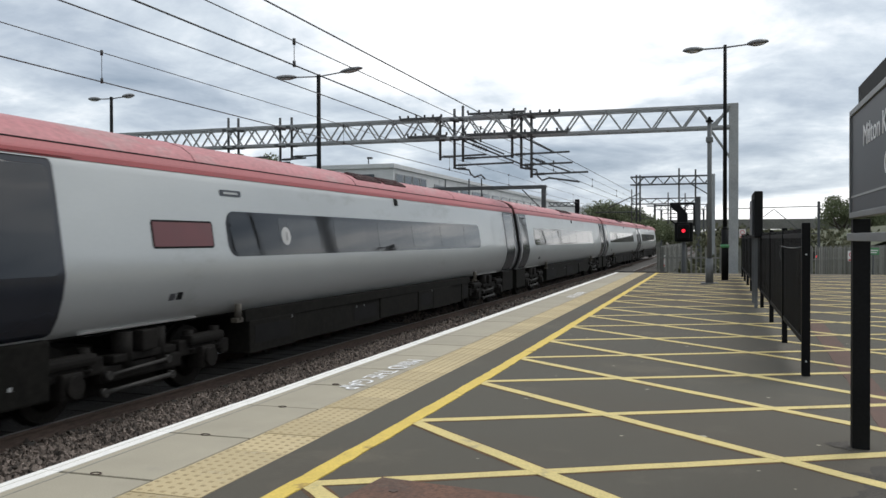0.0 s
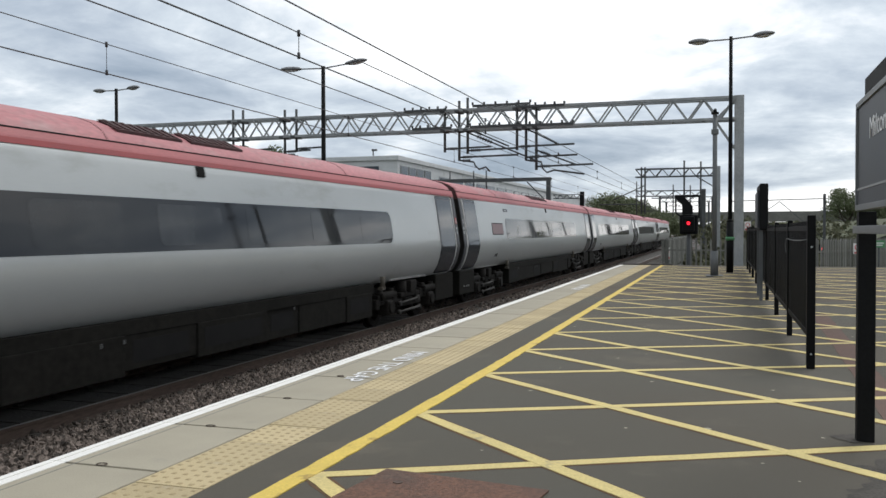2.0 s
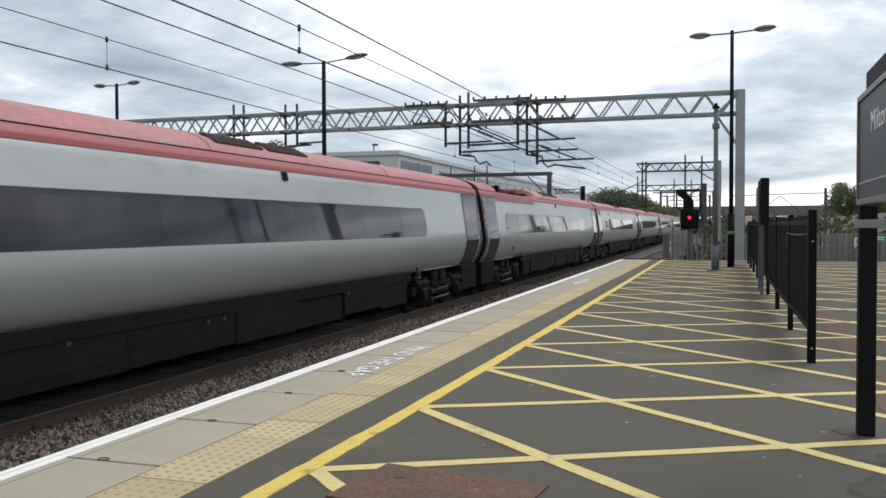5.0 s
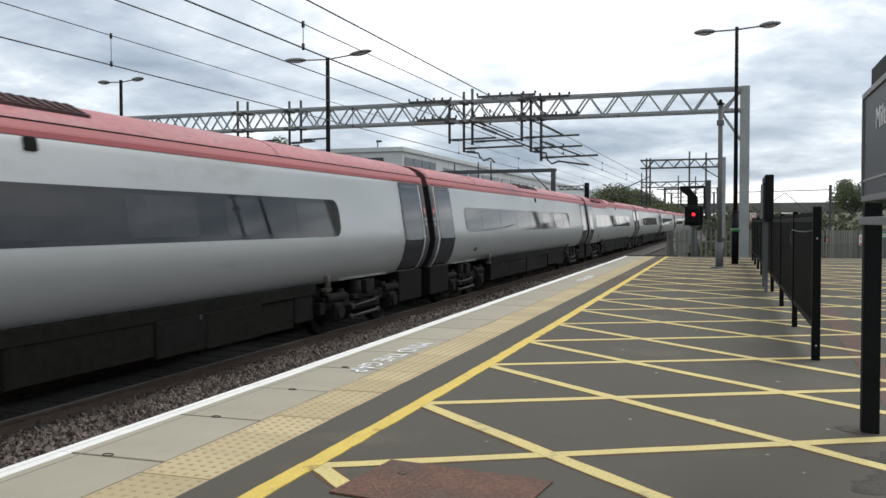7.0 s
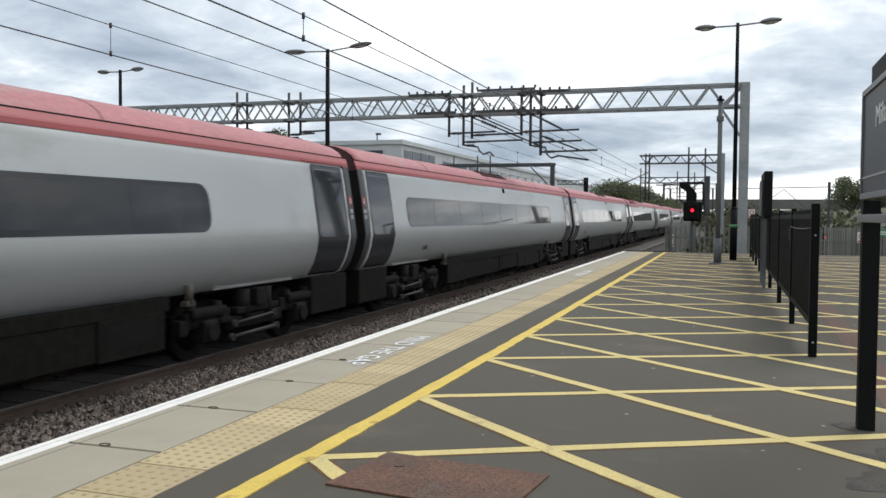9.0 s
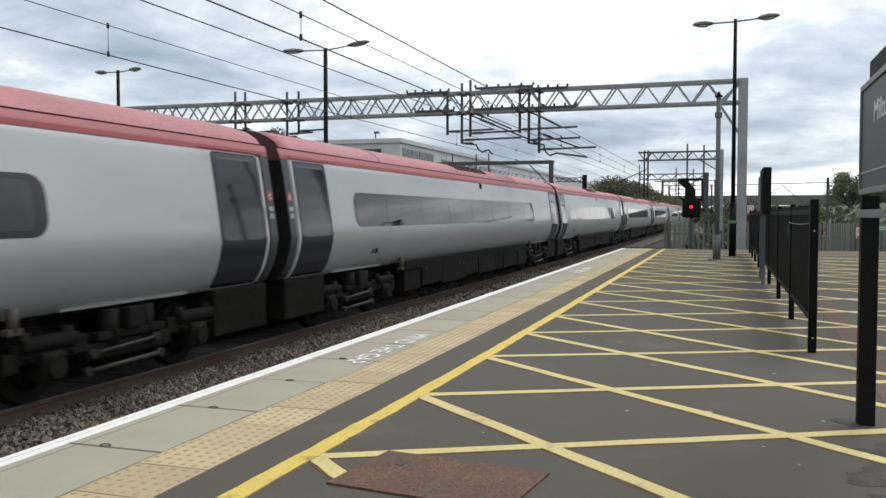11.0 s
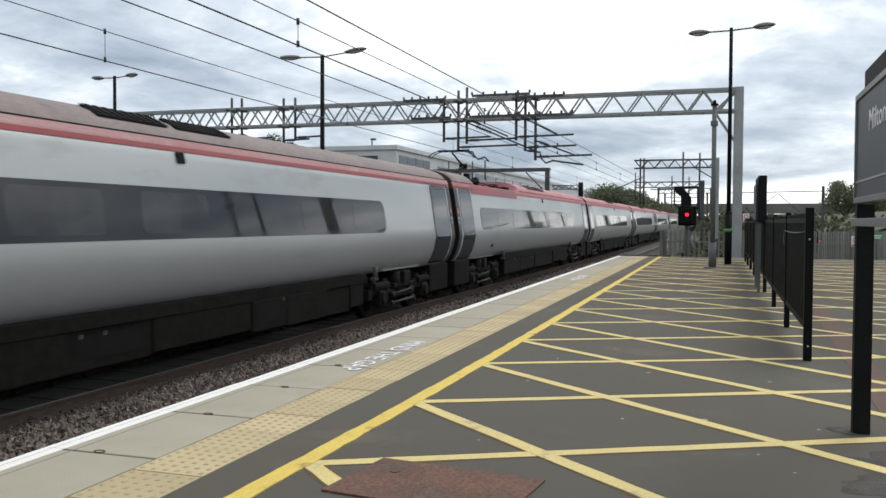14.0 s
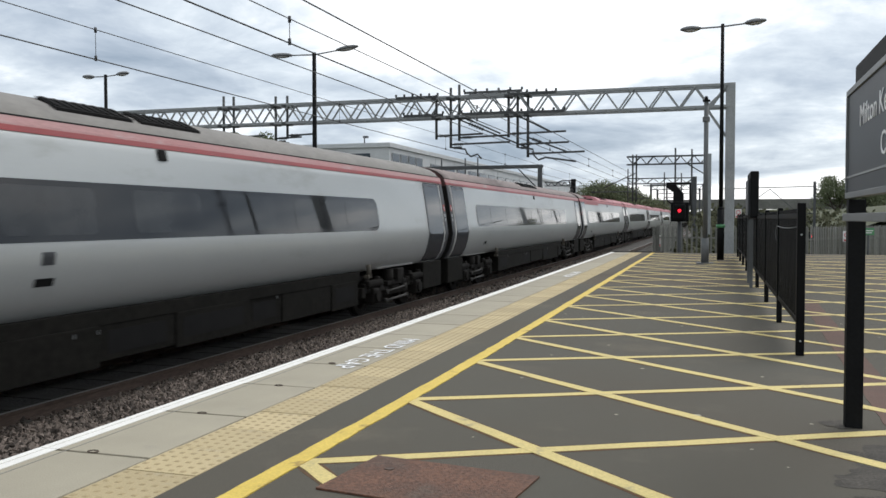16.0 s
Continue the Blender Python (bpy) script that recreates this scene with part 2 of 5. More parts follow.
# shade of the gap between coaches, put into the colour of their ends
M_ENDFACE = material("shaded_coach_end", (0.020, 0.0185, 0.016), 0.85, second=(0.011, 0.0105, 0.010), scale=3, fine=0.25, spec=0.2)
M_ROOFEND = material("dark_maroon_roof_end", (0.095, 0.034, 0.034), 0.75, second=(0.060, 0.026, 0.026), scale=4, fine=0.2)
M_BLACK = material("black_rubber", (0.006, 0.006, 0.0065), 0.9, second=(0.009, 0.009, 0.009), scale=4, spec=0.15)
M_MIDGREY = material("grey_label", (0.35, 0.36, 0.36), 0.5)
M_LABELRED = material("red_coach_label", (0.36, 0.045, 0.04), 0.5, second=(0.32, 0.045, 0.04))
M_LETTER = material("white_lettering", (0.82, 0.82, 0.82), 0.5, second=(0.78, 0.78, 0.78))
M_DAMPER = material("grimy_damper", (0.080, 0.069, 0.050), 0.75, second=(0.040, 0.036, 0.030), scale=8)
M_PANEL = material("maroon_blank_panel", (0.125, 0.036, 0.038), 0.3, second=(0.105, 0.034, 0.035), spec=0.4)
# railway equipment
M_GALV = material("galvanised_steel", (0.30, 0.315, 0.315), 0.6, 0.25, second=(0.22, 0.235, 0.24), scale=2, fine=0.12, fine_scale=25)
M_GALVDARK = material("weathered_steel", (0.085, 0.09, 0.092), 0.75, 0.1, second=(0.06, 0.064, 0.066), scale=2, fine=0.12, fine_scale=25, spec=0.3)
M_POST = material("dull_grey_post", (0.13, 0.138, 0.14), 0.7, 0.1, second=(0.10, 0.106, 0.108), scale=3, fine=0.1)
M_COPPER = material("contact_wire", (0.055, 0.056, 0.058), 0.6, 0.3)
M_BLACKPAINT = material("black_paint", (0.006, 0.0065, 0.007), 0.6, second=(0.010, 0.0105, 0.011), scale=5, fine=0.15, spec=0.09)
M_RAILING = material("black_railing_paint", (0.0040, 0.0043, 0.0047), 0.55, second=(0.0065, 0.0068, 0.0072), scale=5, fine=0.15, spec=0.08)
M_DIRT = material("rusty_line_dirt", (0.150, 0.078, 0.038), 0.95, second=(0.095, 0.066, 0.044), scale=5, fine=0.3, fine_scale=120, spec=0.2)
M_LAMPGREY = material("lamp_head_grey", (0.17, 0.175, 0.18), 0.4, second=(0.13, 0.135, 0.14))
M_LENS = material("clear_lamp_lens", (0.5, 0.5, 0.5), 0.15, second=(0.45, 0.45, 0.45))
M_SIGN = material("dark_grey_sign_face", (0.050, 0.056, 0.060), 0.45, second=(0.045, 0.05, 0.054), scale=2, spec=0.3)
M_SIGNRIM = material("grey_sign_rim", (0.17, 0.18, 0.18), 0.45)
M_SIGWHITE = material("white_sign_plate", (0.75, 0.74, 0.72), 0.5)
M_SIGRED = material("red_sign_paint", (0.55, 0.04, 0.04), 0.5)
M_GREEN = material("green_band", (0.07, 0.24, 0.10), 0.5, second=(0.06, 0.2, 0.09))
M_REDLAMP = material("red_signal_lamp", (0.5, 0.01, 0.02), 0.3, emit=(1.0, 0.015, 0.04), power=1.8)
M_PALISADE = material("palisade_steel", (0.21, 0.21, 0.19), 0.75, 0.1, second=(0.15, 0.15, 0.135), scale=3, per_object=0.2, fine=0.1, spec=0.2)
M_CLAD = material("pale_metal_cladding", (0.52, 0.535, 0.54), 0.6, second=(0.45, 0.465, 0.47), scale=0.3, fine=0.05, fine_scale=2)
M_CLADDARK = material("grey_metal_cladding", (0.24, 0.255, 0.265), 0.6, second=(0.21, 0.22, 0.23), scale=0.3)
M_BLDGLASS = material("building_glass", (0.03, 0.045, 0.06), 0.1, second=(0.04, 0.055, 0.07), per_object=0.3, fine=0.01)
M_BRIDGE = material("bridge_concrete", (0.16, 0.16, 0.145), 0.9, second=(0.12, 0.12, 0.105), scale=0.4, fine=0.15, fine_scale=3)
M_BARK = material("bark", (0.07, 0.055, 0.042), 0.95, second=(0.05, 0.04, 0.03), scale=6)
M_LEAF = island_material("tree_leaves", (0.085, 0.108, 0.050), (0.155, 0.175, 0.092), 0.8)
M_SCRUB = island_material("scrub_leaves", (0.055, 0.062, 0.030), (0.125, 0.122, 0.070), 0.85)
# ================= mesh helpers =================


def part(name, bm, mat, parent=None, label="", loc=None):
    me = bpy.data.meshes.new(name)
    bm.to_mesh(me)
    bm.free()
    return link_mesh(name, me, mat, parent, label, loc)


def link_mesh(name, me, mat, parent=None, label="", loc=None):
    if mat and not me.materials:
        me.materials.append(mat)
    ob = new(name, me)
    if parent:
        ob.parent = parent
    if loc is not None:
        ob.location = loc
    if label:
        tagged(ob, label)
    return ob


def thing(name, label, category, group="", loc=(0, 0, 0), rz=0.0, kind=""):
    ob = new(name)
    ob.empty_display_size = 0.2
    ob.matrix_basis = pose(*loc, 0, 0, rz)
    return tagged(ob, label, category, group, kind)


def bm_new():
    return bmesh.new()


def box(bm, x0, x1, y0, y1, z0, z1, bevel=0.0):
    v = [bm.verts.new(p) for p in ((x0, y0, z0), (x1, y0, z0), (x1, y1, z0), (x0, y1, z0), (x0, y0, z1), (x1, y0, z1), (x1, y1, z1), (x0, y1, z1))]
    fs = [bm.faces.new([v[i] for i in q]) for q in ((3, 2, 1, 0), (4, 5, 6, 7), (0, 1, 5, 4), (1, 2, 6, 5), (2, 3, 7, 6), (3, 0, 4, 7))]
    if bevel:
        es = {e for f in fs for e in f.edges}
        bmesh.ops.bevel(bm, geom=list(es), offset=bevel, segments=2, affect="EDGES", profile=0.6)
    return bm


def tube(bm, a, b, r, seg=8, r2=None, caps=True):
    a, b = Vector(a), Vector(b)
    r2 = r if r2 is None else r2
    q = (b - a).to_track_quat("Z", "Y")
    ra, rb = [], []
    for i in range(seg):
        t = 2 * math.pi * i / seg
        o = Vector((math.cos(t), math.sin(t), 0))
        ra.append(bm.verts.new(a + q @ (o * r)))
        rb.append(bm.verts.new(b + q @ (o * r2)))
    for i in range(seg):
        f = bm.faces.new((ra[i], ra[(i + 1) % seg], rb[(i + 1) % seg], rb[i]))
        f.smooth = True
    if caps:
        bm.faces.new(ra[::-1])
        bm.faces.new(rb)
    return bm


def path_tube(bm, pts, r, seg=6):
    """One tube swept along a bent line."""
    pts = [Vector(p) for p in pts]
    rings = []
    for i, p in enumerate(pts):
        d = (pts[min(i + 1, len(pts) - 1)] - pts[max(i - 1, 0)]).normalized()
        side = d.cross(Vector((0.31, 0.17, 0.93)) if abs(d.z) < 0.8 else Vector((1, 0, 0))).normalized()
        up_ = side.cross(d)
        rings.append([bm.verts.new(p + (side * math.cos(2 * math.pi * k / seg) + up_ * math.sin(2 * math.pi * k / seg)) * r) for k in range(seg)])
    for u, v in zip(rings[:-1], rings[1:]):
        for k in range(seg):
            bm.faces.new((u[k], u[(k + 1) % seg], v[(k + 1) % seg], v[k])).smooth = True
    bm.faces.new(rings[0][::-1]); bm.faces.new(rings[-1])
    return bm


def angle_bar(bm, a, b, w, d):
    """A flat steel bar of section w by d from a to b."""
    a, b = Vector(a), Vector(b)
    q = (b - a).to_track_quat("Z", "Y")
    rows = []
    for p in (a, b):
        rows.append([bm.verts.new(p + q @ Vector((sx * w / 2, sy * d / 2, 0))) for sx, sy in ((-1, -1), (1, -1), (1, 1), (-1, 1))])
    for i in range(4):
        bm.faces.new((rows[0][i], rows[0][(i + 1) % 4], rows[1][(i + 1) % 4], rows[1][i]))
    bm.faces.new(rows[0][::-1]); bm.faces.new(rows[1])
    return bm


def extrude_profile(bm, prof, ys, closed=False, smooth=True, scales=None):
    """Profile points (x, z) carried along y; scales narrow it at each station."""
    rings = []
    for k, y in enumerate(ys):
        s = scales[k] if scales else 1.0
        rings.append([bm.verts.new((x * s, y, z)) for x, z in prof])
    n = len(prof)
    for a, b in zip(rings[:-1], rings[1:]):
        for i in range(n if closed else n - 1):
            f = bm.faces.new((a[i], a[(i + 1) % n], b[(i + 1) % n], b[i]))
            f.smooth = smooth
    return rings


def text_mesh(name, body, size, mat, parent, matrix, label="", extrude=0.001, align="LEFT"):
    cu = bpy.data.curves.new(name, "FONT")
    cu.body, cu.size, cu.extrude, cu.align_x = body, size, extrude, align
    cu.resolution_u = 3
    tmp = bpy.data.objects.new(name, cu)
    me = bpy.data.meshes.new_from_object(tmp)
    bpy.data.objects.remove(tmp)
    me.materials.clear()
    ob = link_mesh(name, me, mat, parent, label)
    ob.matrix_basis = matrix
    return ob

# ================= ground, tracks, platform =================
bm = bm_new()
box(bm, -1500, 1500, -1500, 2500, -1.60, -1.36)
tagged(part("ground", bm, M_GROUND), "rough grassy ground beside the railway", "ground", kind="structure")

bm = bm_new()
extrude_profile(bm, [(-2.9, -1.36), (-2.9, -1.17), (-9.9, -1.17), (-10.6, -1.36)], [-60, 700], smooth=False)
extrude_profile(bm, [(-13.6, -1.36), (-14.4, -1.14), (-26.0, -1.14), (-26.8, -1.36)], [-60, 700], smooth=False)
tagged(part("ballast", bm, M_BALLAST), "grey crushed-stone ballast under the tracks", "ballast", kind="structure")

TRACKS = (-4.62, -8.10, -16.0, -19.6)
RAIL_PROF = [(-0.07, -0.159), (0.07, -0.159), (0.07, -0.148), (0.012, -0.125), (0.010, -0.045), (0.036, -0.035), (0.036, -0.006),
             (0.028, 0.0), (-0.028, 0.0), (-0.036, -0.006), (-0.036, -0.035), (-0.010, -0.045), (-0.012, -0.125), (-0.07, -0.148)]
bm = bm_new()
box(bm, -1.25, 1.25, -0.13, 0.13, -0.36, -0.162)
for sx in (-0.7535, 0.7535):
    box(bm, sx - 0.15, sx - 0.075, -0.06, 0.06, -0.161, -0.12)
    box(bm, sx + 0.075, sx + 0.15, -0.06, 0.06, -0.161, -0.12)
sleeper_me = bpy.data.meshes.new("sleeper")
bm.to_mesh(sleeper_me)
bm.free()
for tx in TRACKS:
    track = thing("railway_track", "steel rails on concrete sleepers in grey ballast", "railway track", "tracks", (tx, 0, RAIL))
    for side in (-0.7535, 0.7535):
        bm = bm_new()
        extrude_profile(bm, [(x + side, z) for x, z in RAIL_PROF], [-60, 700], closed=True, smooth=False)
        part("rail", bm, M_RAILSIDE, track)
        bm = bm_new()
        box(bm, side - 0.024, side + 0.024, -60, 700, 0.0, 0.003)
        part("running_surface", bm, M_RAILTOP, track, "polished top of the rail")
    for i in range(130 if tx > -10 else 40):
        link_mesh("sleeper", sleeper_me, M_SLEEPER, track, loc=(0, -8 + i * 0.65, 0))

# loose stones of the ballast, thickest where they lie nearest
rng = np.random.default_rng(4)


def stones(name, n, x0, x1, y0, y1, z, size, mat, label, ypow=1.0):
    base = np.array([(1, 0, 0), (-1, 0, 0), (0, 1, 0), (0, -1, 0), (0, 0, 1), (0, 0, -1)], float)
    faces = np.array([(0, 2, 4), (2, 1, 4), (1, 3, 4), (3, 0, 4), (2, 0, 5), (1, 2, 5), (3, 1, 5), (0, 3, 5)])
    px = rng.uniform(x0, x1, n)
    py = y0 + (y1 - y0) * rng.random(n) ** ypow
    pz = z + rng.uniform(-0.5, 0.6, n) * size
    s = size * rng.uniform(0.55, 1.25, n)
    vs = base[None] * s[:, None, None] * rng.uniform(0.65, 1.2, (n, 6, 1)) + rng.normal(0, 0.22, (n, 6, 3)) * s[:, None, None]
    a = rng.uniform(0, 6.283, n)
    b = rng.uniform(-0.9, 0.9, n)
    ca, sa, cb, sb = np.cos(a), np.sin(a), np.cos(b), np.sin(b)
    R = np.stack([np.stack([ca, -sa * cb, sa * sb], 1), np.stack([sa, ca * cb, -ca * sb], 1), np.stack([0 * a, sb, cb], 1)], 1)
    vs = np.einsum("nij,nkj->nki", R, vs) + np.stack([px, py, pz], 1)[:, None]
    fs = (faces[None] + 6 * np.arange(n)[:, None, None]).reshape(-1, 3)
    me = bpy.data.meshes.new(name)
    me.from_pydata(vs.reshape(-1, 3).tolist(), [], fs.tolist())
    return tagged(link_mesh(name, me, mat), label, "ballast stones", kind="stuff")


stones("ballast_stones", 26000, -7.30, -5.45, 3.0, 22, -1.155, 0.034, M_STONE, "loose grey and brown crushed stones beside the rails", 1.25)
stones("ballast_stones", 9000, -9.6, -3.9, 22, 60, -1.155, 0.045, M_STONE, "loose grey and brown crushed stones beside the rails", 1.5)

SKEW = 0.35            # the platform runs off by this angle
platform = thing("platform", "asphalt station platform with pale coping slabs and yellow hatching", "platform", kind="structure", rz=SKEW)
X_EDGE, X_SLAB, X_TAC, X_RIGHT, Y0, Y1 = -3.11, -2.47, -2.11, 16.0, -7.0, 28.8
bm = bm_new()
box(bm, X_EDGE + 0.10, X_RIGHT, Y0, Y1, -1.36, -0.11)
part("platform_wall", bm, M_CONCRETE, platform, "stained concrete platform wall")
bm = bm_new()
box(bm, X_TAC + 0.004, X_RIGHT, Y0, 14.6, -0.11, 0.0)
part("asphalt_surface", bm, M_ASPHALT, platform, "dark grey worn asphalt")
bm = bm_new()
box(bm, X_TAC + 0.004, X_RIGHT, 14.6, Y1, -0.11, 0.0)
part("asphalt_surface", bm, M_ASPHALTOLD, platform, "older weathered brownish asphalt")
bm = bm_new()
box(bm, X_EDGE + 0.10, X_TAC, Y0, Y1, -0.11, -0.075)
part("bedding", bm, M_BLACK, platform, "dark joints below the slabs")
bm = bm_new()
box(bm, X_EDGE + 0.02, -1.45, Y1 + 0.004, Y1 + 0.6, -0.25, 0.02, 0.02)
part("end_edging", bm, M_BLACK, platform, "black rubber edging at the platform's end")


worn = random.Random(21)


def strip(bm, a, b, w, z0, z1):
    """A painted line of width w with slightly ragged edges."""
    a, b = Vector((*a, 0)), Vector((*b, 0))
    L = (b - a).length
    d = (b - a) / L
    n = Vector((-d.y, d.x, 0))
    k = max(1, min(60, int(L / 0.12)))
    rows = []
    for i in range(k + 1):
        p = a + d * (L * i / k)
        l, r = p + n * (w / 2 + worn.uniform(-0.006, 0.004)), p - n * (w / 2 + worn.uniform(-0.006, 0.004))
        rows.append([bm.verts.new((q.x, q.y, z)) for q, z in ((l, z0), (l, z1), (r, z1), (r, z0))])
    for u, v in zip(rows[:-1], rows[1:]):
        for i in range(3):
            bm.faces.new((u[i], u[i + 1], v[i + 1], v[i]))
    bmesh.ops.recalc_face_normals(bm, faces=bm.faces)


XY, HX = -1.74, 9.0        # the yellow edge line, and how far the hatching reaches
bm = bm_new()
bend = [(XY - 0.11, Y0 + 0.2), (XY - 0.070, 2.9), (XY - 0.032, 4.6), (XY - 0.008, 6.6), (XY, 9.0)]     # the line runs off a little
for a, b in zip(bend[:-1], bend[1:]):
    strip(bm, a, b, 0.100, 0.0, 0.0055)
strip(bm, (XY, 9.0), (XY, Y1 - 0.25), 0.10, 0.0, 0.0055)
part("yellow_edge_line", bm, M_YEDGE, platform, "worn bright yellow painted line")


def clip(p, d, xmin, xmax, ymin, ymax):
    t0, t1 = 0.0, 1e9
    for o, v, lo, hi in ((p[0], d[0], xmin, xmax), (p[1], d[1], ymin, ymax)):
        a, b = (lo - o) / v, (hi - o) / v
        t0, t1 = max(t0, min(a, b)), min(t1, max(a, b))
    return None if t1 <= t0 else ((p[0] + d[0] * t0, p[1] + d[1] * t0), (p[0] + d[0] * t1, p[1] + d[1] * t1))


# where the hatching meets the edge line, and its slopes: painted by hand, no two quite alike
APEX = [3.54, 4.955, 6.465, 7.87, 9.31, 10.88, 12.42, 13.95]
RISE = [0.515, 0.484, 0.455, 0.475, 0.458, 0.445]
FALL = [-1.0, -0.930, -0.885, -0.882, -0.945, -0.970, -1.0, -1.02]
for k in range(-9, 17):
    y = APEX[k] if 0 <= k < 8 else 3.54 + 1.48 * k if k < 0 else 13.95 + 1.58 * (k - 7)
    rise = RISE[k] if 0 <= k < 6 else 0.46
    fall = FALL[k] if 0 <= k < 8 else -0.96
    for d, z in (((1.0, rise), 0.003), ((1.0, fall), 0.004)):
        seg = clip((XY - 0.02, (y if d[1] > 0 else y - 0.03) - 0.02 * d[1]), d, XY - 0.015, HX, Y0 + 0.3, Y1 - 0.4)
        if d[1] < 0 and k == 0:
            seg = (seg[0], (-1.45, 3.225)) if seg else None      # cut off at the manhole cover
        if d[1] < 0 and k == -1:
            continue
        if seg:
            bm = bm_new()
            strip(bm, *seg, 0.086, 0.0, z)
            line = part("hatching_line", bm, M_YELLOW, platform)
            bm = bm_new()
            strip(bm, *seg, 0.116, 0.0, 0.0012)
            part("dirt_edge", bm, M_DIRT, line, "rusty dirt along the painted line" if k == 1 else "")

# lifting loops in the coping, gum and paint spots on the asphalt
for x, y in ((-2.80, 3.39), (-2.76, 4.25), (-2.73, 5.11), (-2.76, 6.02)):
    bm = bm_new()
    for i in range(10):
        a0, a1 = 2 * math.pi * i / 10, 2 * math.pi * (i + 1) / 10
        tube(bm, (x + 0.028 * math.cos(a0), y + 0.020 * math.sin(a0), 0.003), (x + 0.028 * math.cos(a1), y + 0.020 * math.sin(a1), 0.003), 0.0028, 5)
    part("lifting_loop", bm, M_RAILSIDE, platform, "small rusty lifting loop")
gum = random.Random(9)
bm = bm_new()
for i in range(70):
    x, y, r = (-0.06, 5.02, 0.03) if i == 0 else (gum.uniform(-1.6, 2.5), gum.uniform(2.6, 12), gum.uniform(0.006, 0.016))
    ring = [bm.verts.new((x + r * gum.uniform(0.7, 1.2) * math.cos(a), y + r * gum.uniform(0.7, 1.2) * math.sin(a), 0.0016)) for a in np.linspace(0, 6.283, 10)[:-1]]
    bm.faces.new(ring)
tagged(part("gum_spots", bm, M_SLAB, platform, "pale trodden gum spots"), kind="stuff")

# trench reinstatement, worn gravelly corner
bm = bm_new()
strip(bm, (1.27, 12.4), (1.0, 4.9), 0.20, 0.0, 0.0025)
part("repair_strip", bm, M_BROWN, platform, "brown asphalt trench repair")


def patch(name, cx, cy, rx, ry, z, mat, label, seed):
    rnd = random.Random(seed)
    bm = bm_new()
    c = bm.verts.new((cx, cy, z))
    ring = []
    for i in range(48):
        a = 2 * math.pi * i / 48
        k = 1 + 0.16 * math.sin(3 * a + seed) + 0.10 * math.sin(7 * a) + rnd.uniform(-0.08, 0.08)
        ring.append(bm.verts.new((cx + rx * k * math.cos(a), cy + ry * k * math.sin(a), z)))
    for i in range(48):
        bm.faces.new((c, ring[i], ring[(i + 1) % 48]))
    part(name, bm, mat, platform, label)


for i, (cx, cy, rx, ry) in enumerate(((1.00, 4.25, 0.42, 0.30), (0.72, 3.98, 0.20, 0.16), (1.30, 3.90, 0.40, 0.34), (0.93, 3.66, 0.30, 0.20), (0.62, 4.40, 0.10, 0.06), (1.45, 4.45, 0.30, 0.26))):
    patch("worn_patch", cx, cy, rx, ry, 0.0013 + 0.0002 * i, M_PATCH, "crumbling gravelly asphalt", 2 + i)
patch("tar_patch", 0.665, 5.02, 0.075, 0.09, 0.0030, M_PATCH, "black tar round the sign's post", 5)

# ================= train =================
P = 23.9               # pitch of the coaches
SIDE = [(1.08, 1.02), (1.165, 1.10), (1.262, 1.27), (1.33, 1.48), (1.372, 1.72), (1.341, 1.95), (1.306, 2.20), (1.269, 2.45), (1.231, 2.70), (1.193, 2.92), (1.17, 3.02)]
ROOF = [(1.17, 3.02), (1.148, 3.11), (1.112, 3.20), (1.03, 3.315), (0.88, 3.415), (0.66, 3.495), (0.36, 3.545), (0.0, 3.56)]


def side_x(z):
    pts = SIDE + ROOF[1:]
    for (xa, za), (xb, zb) in zip(pts[:-1], pts[1:]):
        if za <= z <= zb:
            return xa + (xb - xa) * (z - za) / (zb - za)
    return pts[0][0] if z < pts[0][1] else 0.0


def side_patch(y0, y1, z0, z1, off=0.006, r=0.0, thick=0.02, side=1, nz=8):
    """A panel that lies on the bowed body side, with rounded corners."""
    bm = bm_new()
    zs = sorted(set([z for _, z in SIDE + ROOF[1:] if z0 + 0.004 < z < z1 - 0.004] + [z0 + (z1 - z0) * i / nz for i in range(nz + 1)] + ([z0 + r * f for f in (0.1, 0.3, 0.6, 1)] + [z1 - r * f for f in (0.1, 0.3, 0.6, 1)] if r else [])))
    outer, inner = [], []
    for z in zs:
        d = min(z - z0, z1 - z)
        ins = r - math.sqrt(max(0, r * r - (r - d) ** 2)) if r and d < r else 0.0
        x = side_x(z)
        outer.append([bm.verts.new((side * (x + off), y, z)) for y in (y0 + ins, y1 - ins)])
        inner.append([bm.verts.new((side * (x + off - thick), y, z)) for y in (y0 + ins, y1 - ins)])
    for i in range(len(zs) - 1):
        f = bm.faces.new((outer[i][0], outer[i][1], outer[i + 1][1], outer[i + 1][0])); f.smooth = True
        bm.faces.new((inner[i][0], outer[i][0], outer[i + 1][0], inner[i + 1][0]))
        bm.faces.new((outer[i][1], inner[i][1], inner[i + 1][1], outer[i + 1][1]))
    bm.faces.new((inner[0][0], inner[0][1], outer[0][1], outer[0][0]))
    bm.faces.new((outer[-1][0], outer[-1][1], inner[-1][1], inner[-1][0]))
    bmesh.ops.recalc_face_normals(bm, faces=bm.faces)
    bmesh.ops.split_edges(bm, edges=[e for e in bm.edges if len({f.smooth for f in e.link_faces}) > 1])
    return bm


SHARED = {}


def shared(key, build):
    """One mesh for all alike pieces."""
    if key not in SHARED:
        bm = build()
        me = bpy.data.meshes.new(key[0] if isinstance(key, tuple) else key)
        bm.to_mesh(me)
        bm.free()
        SHARED[key] = me
    return SHARED[key]


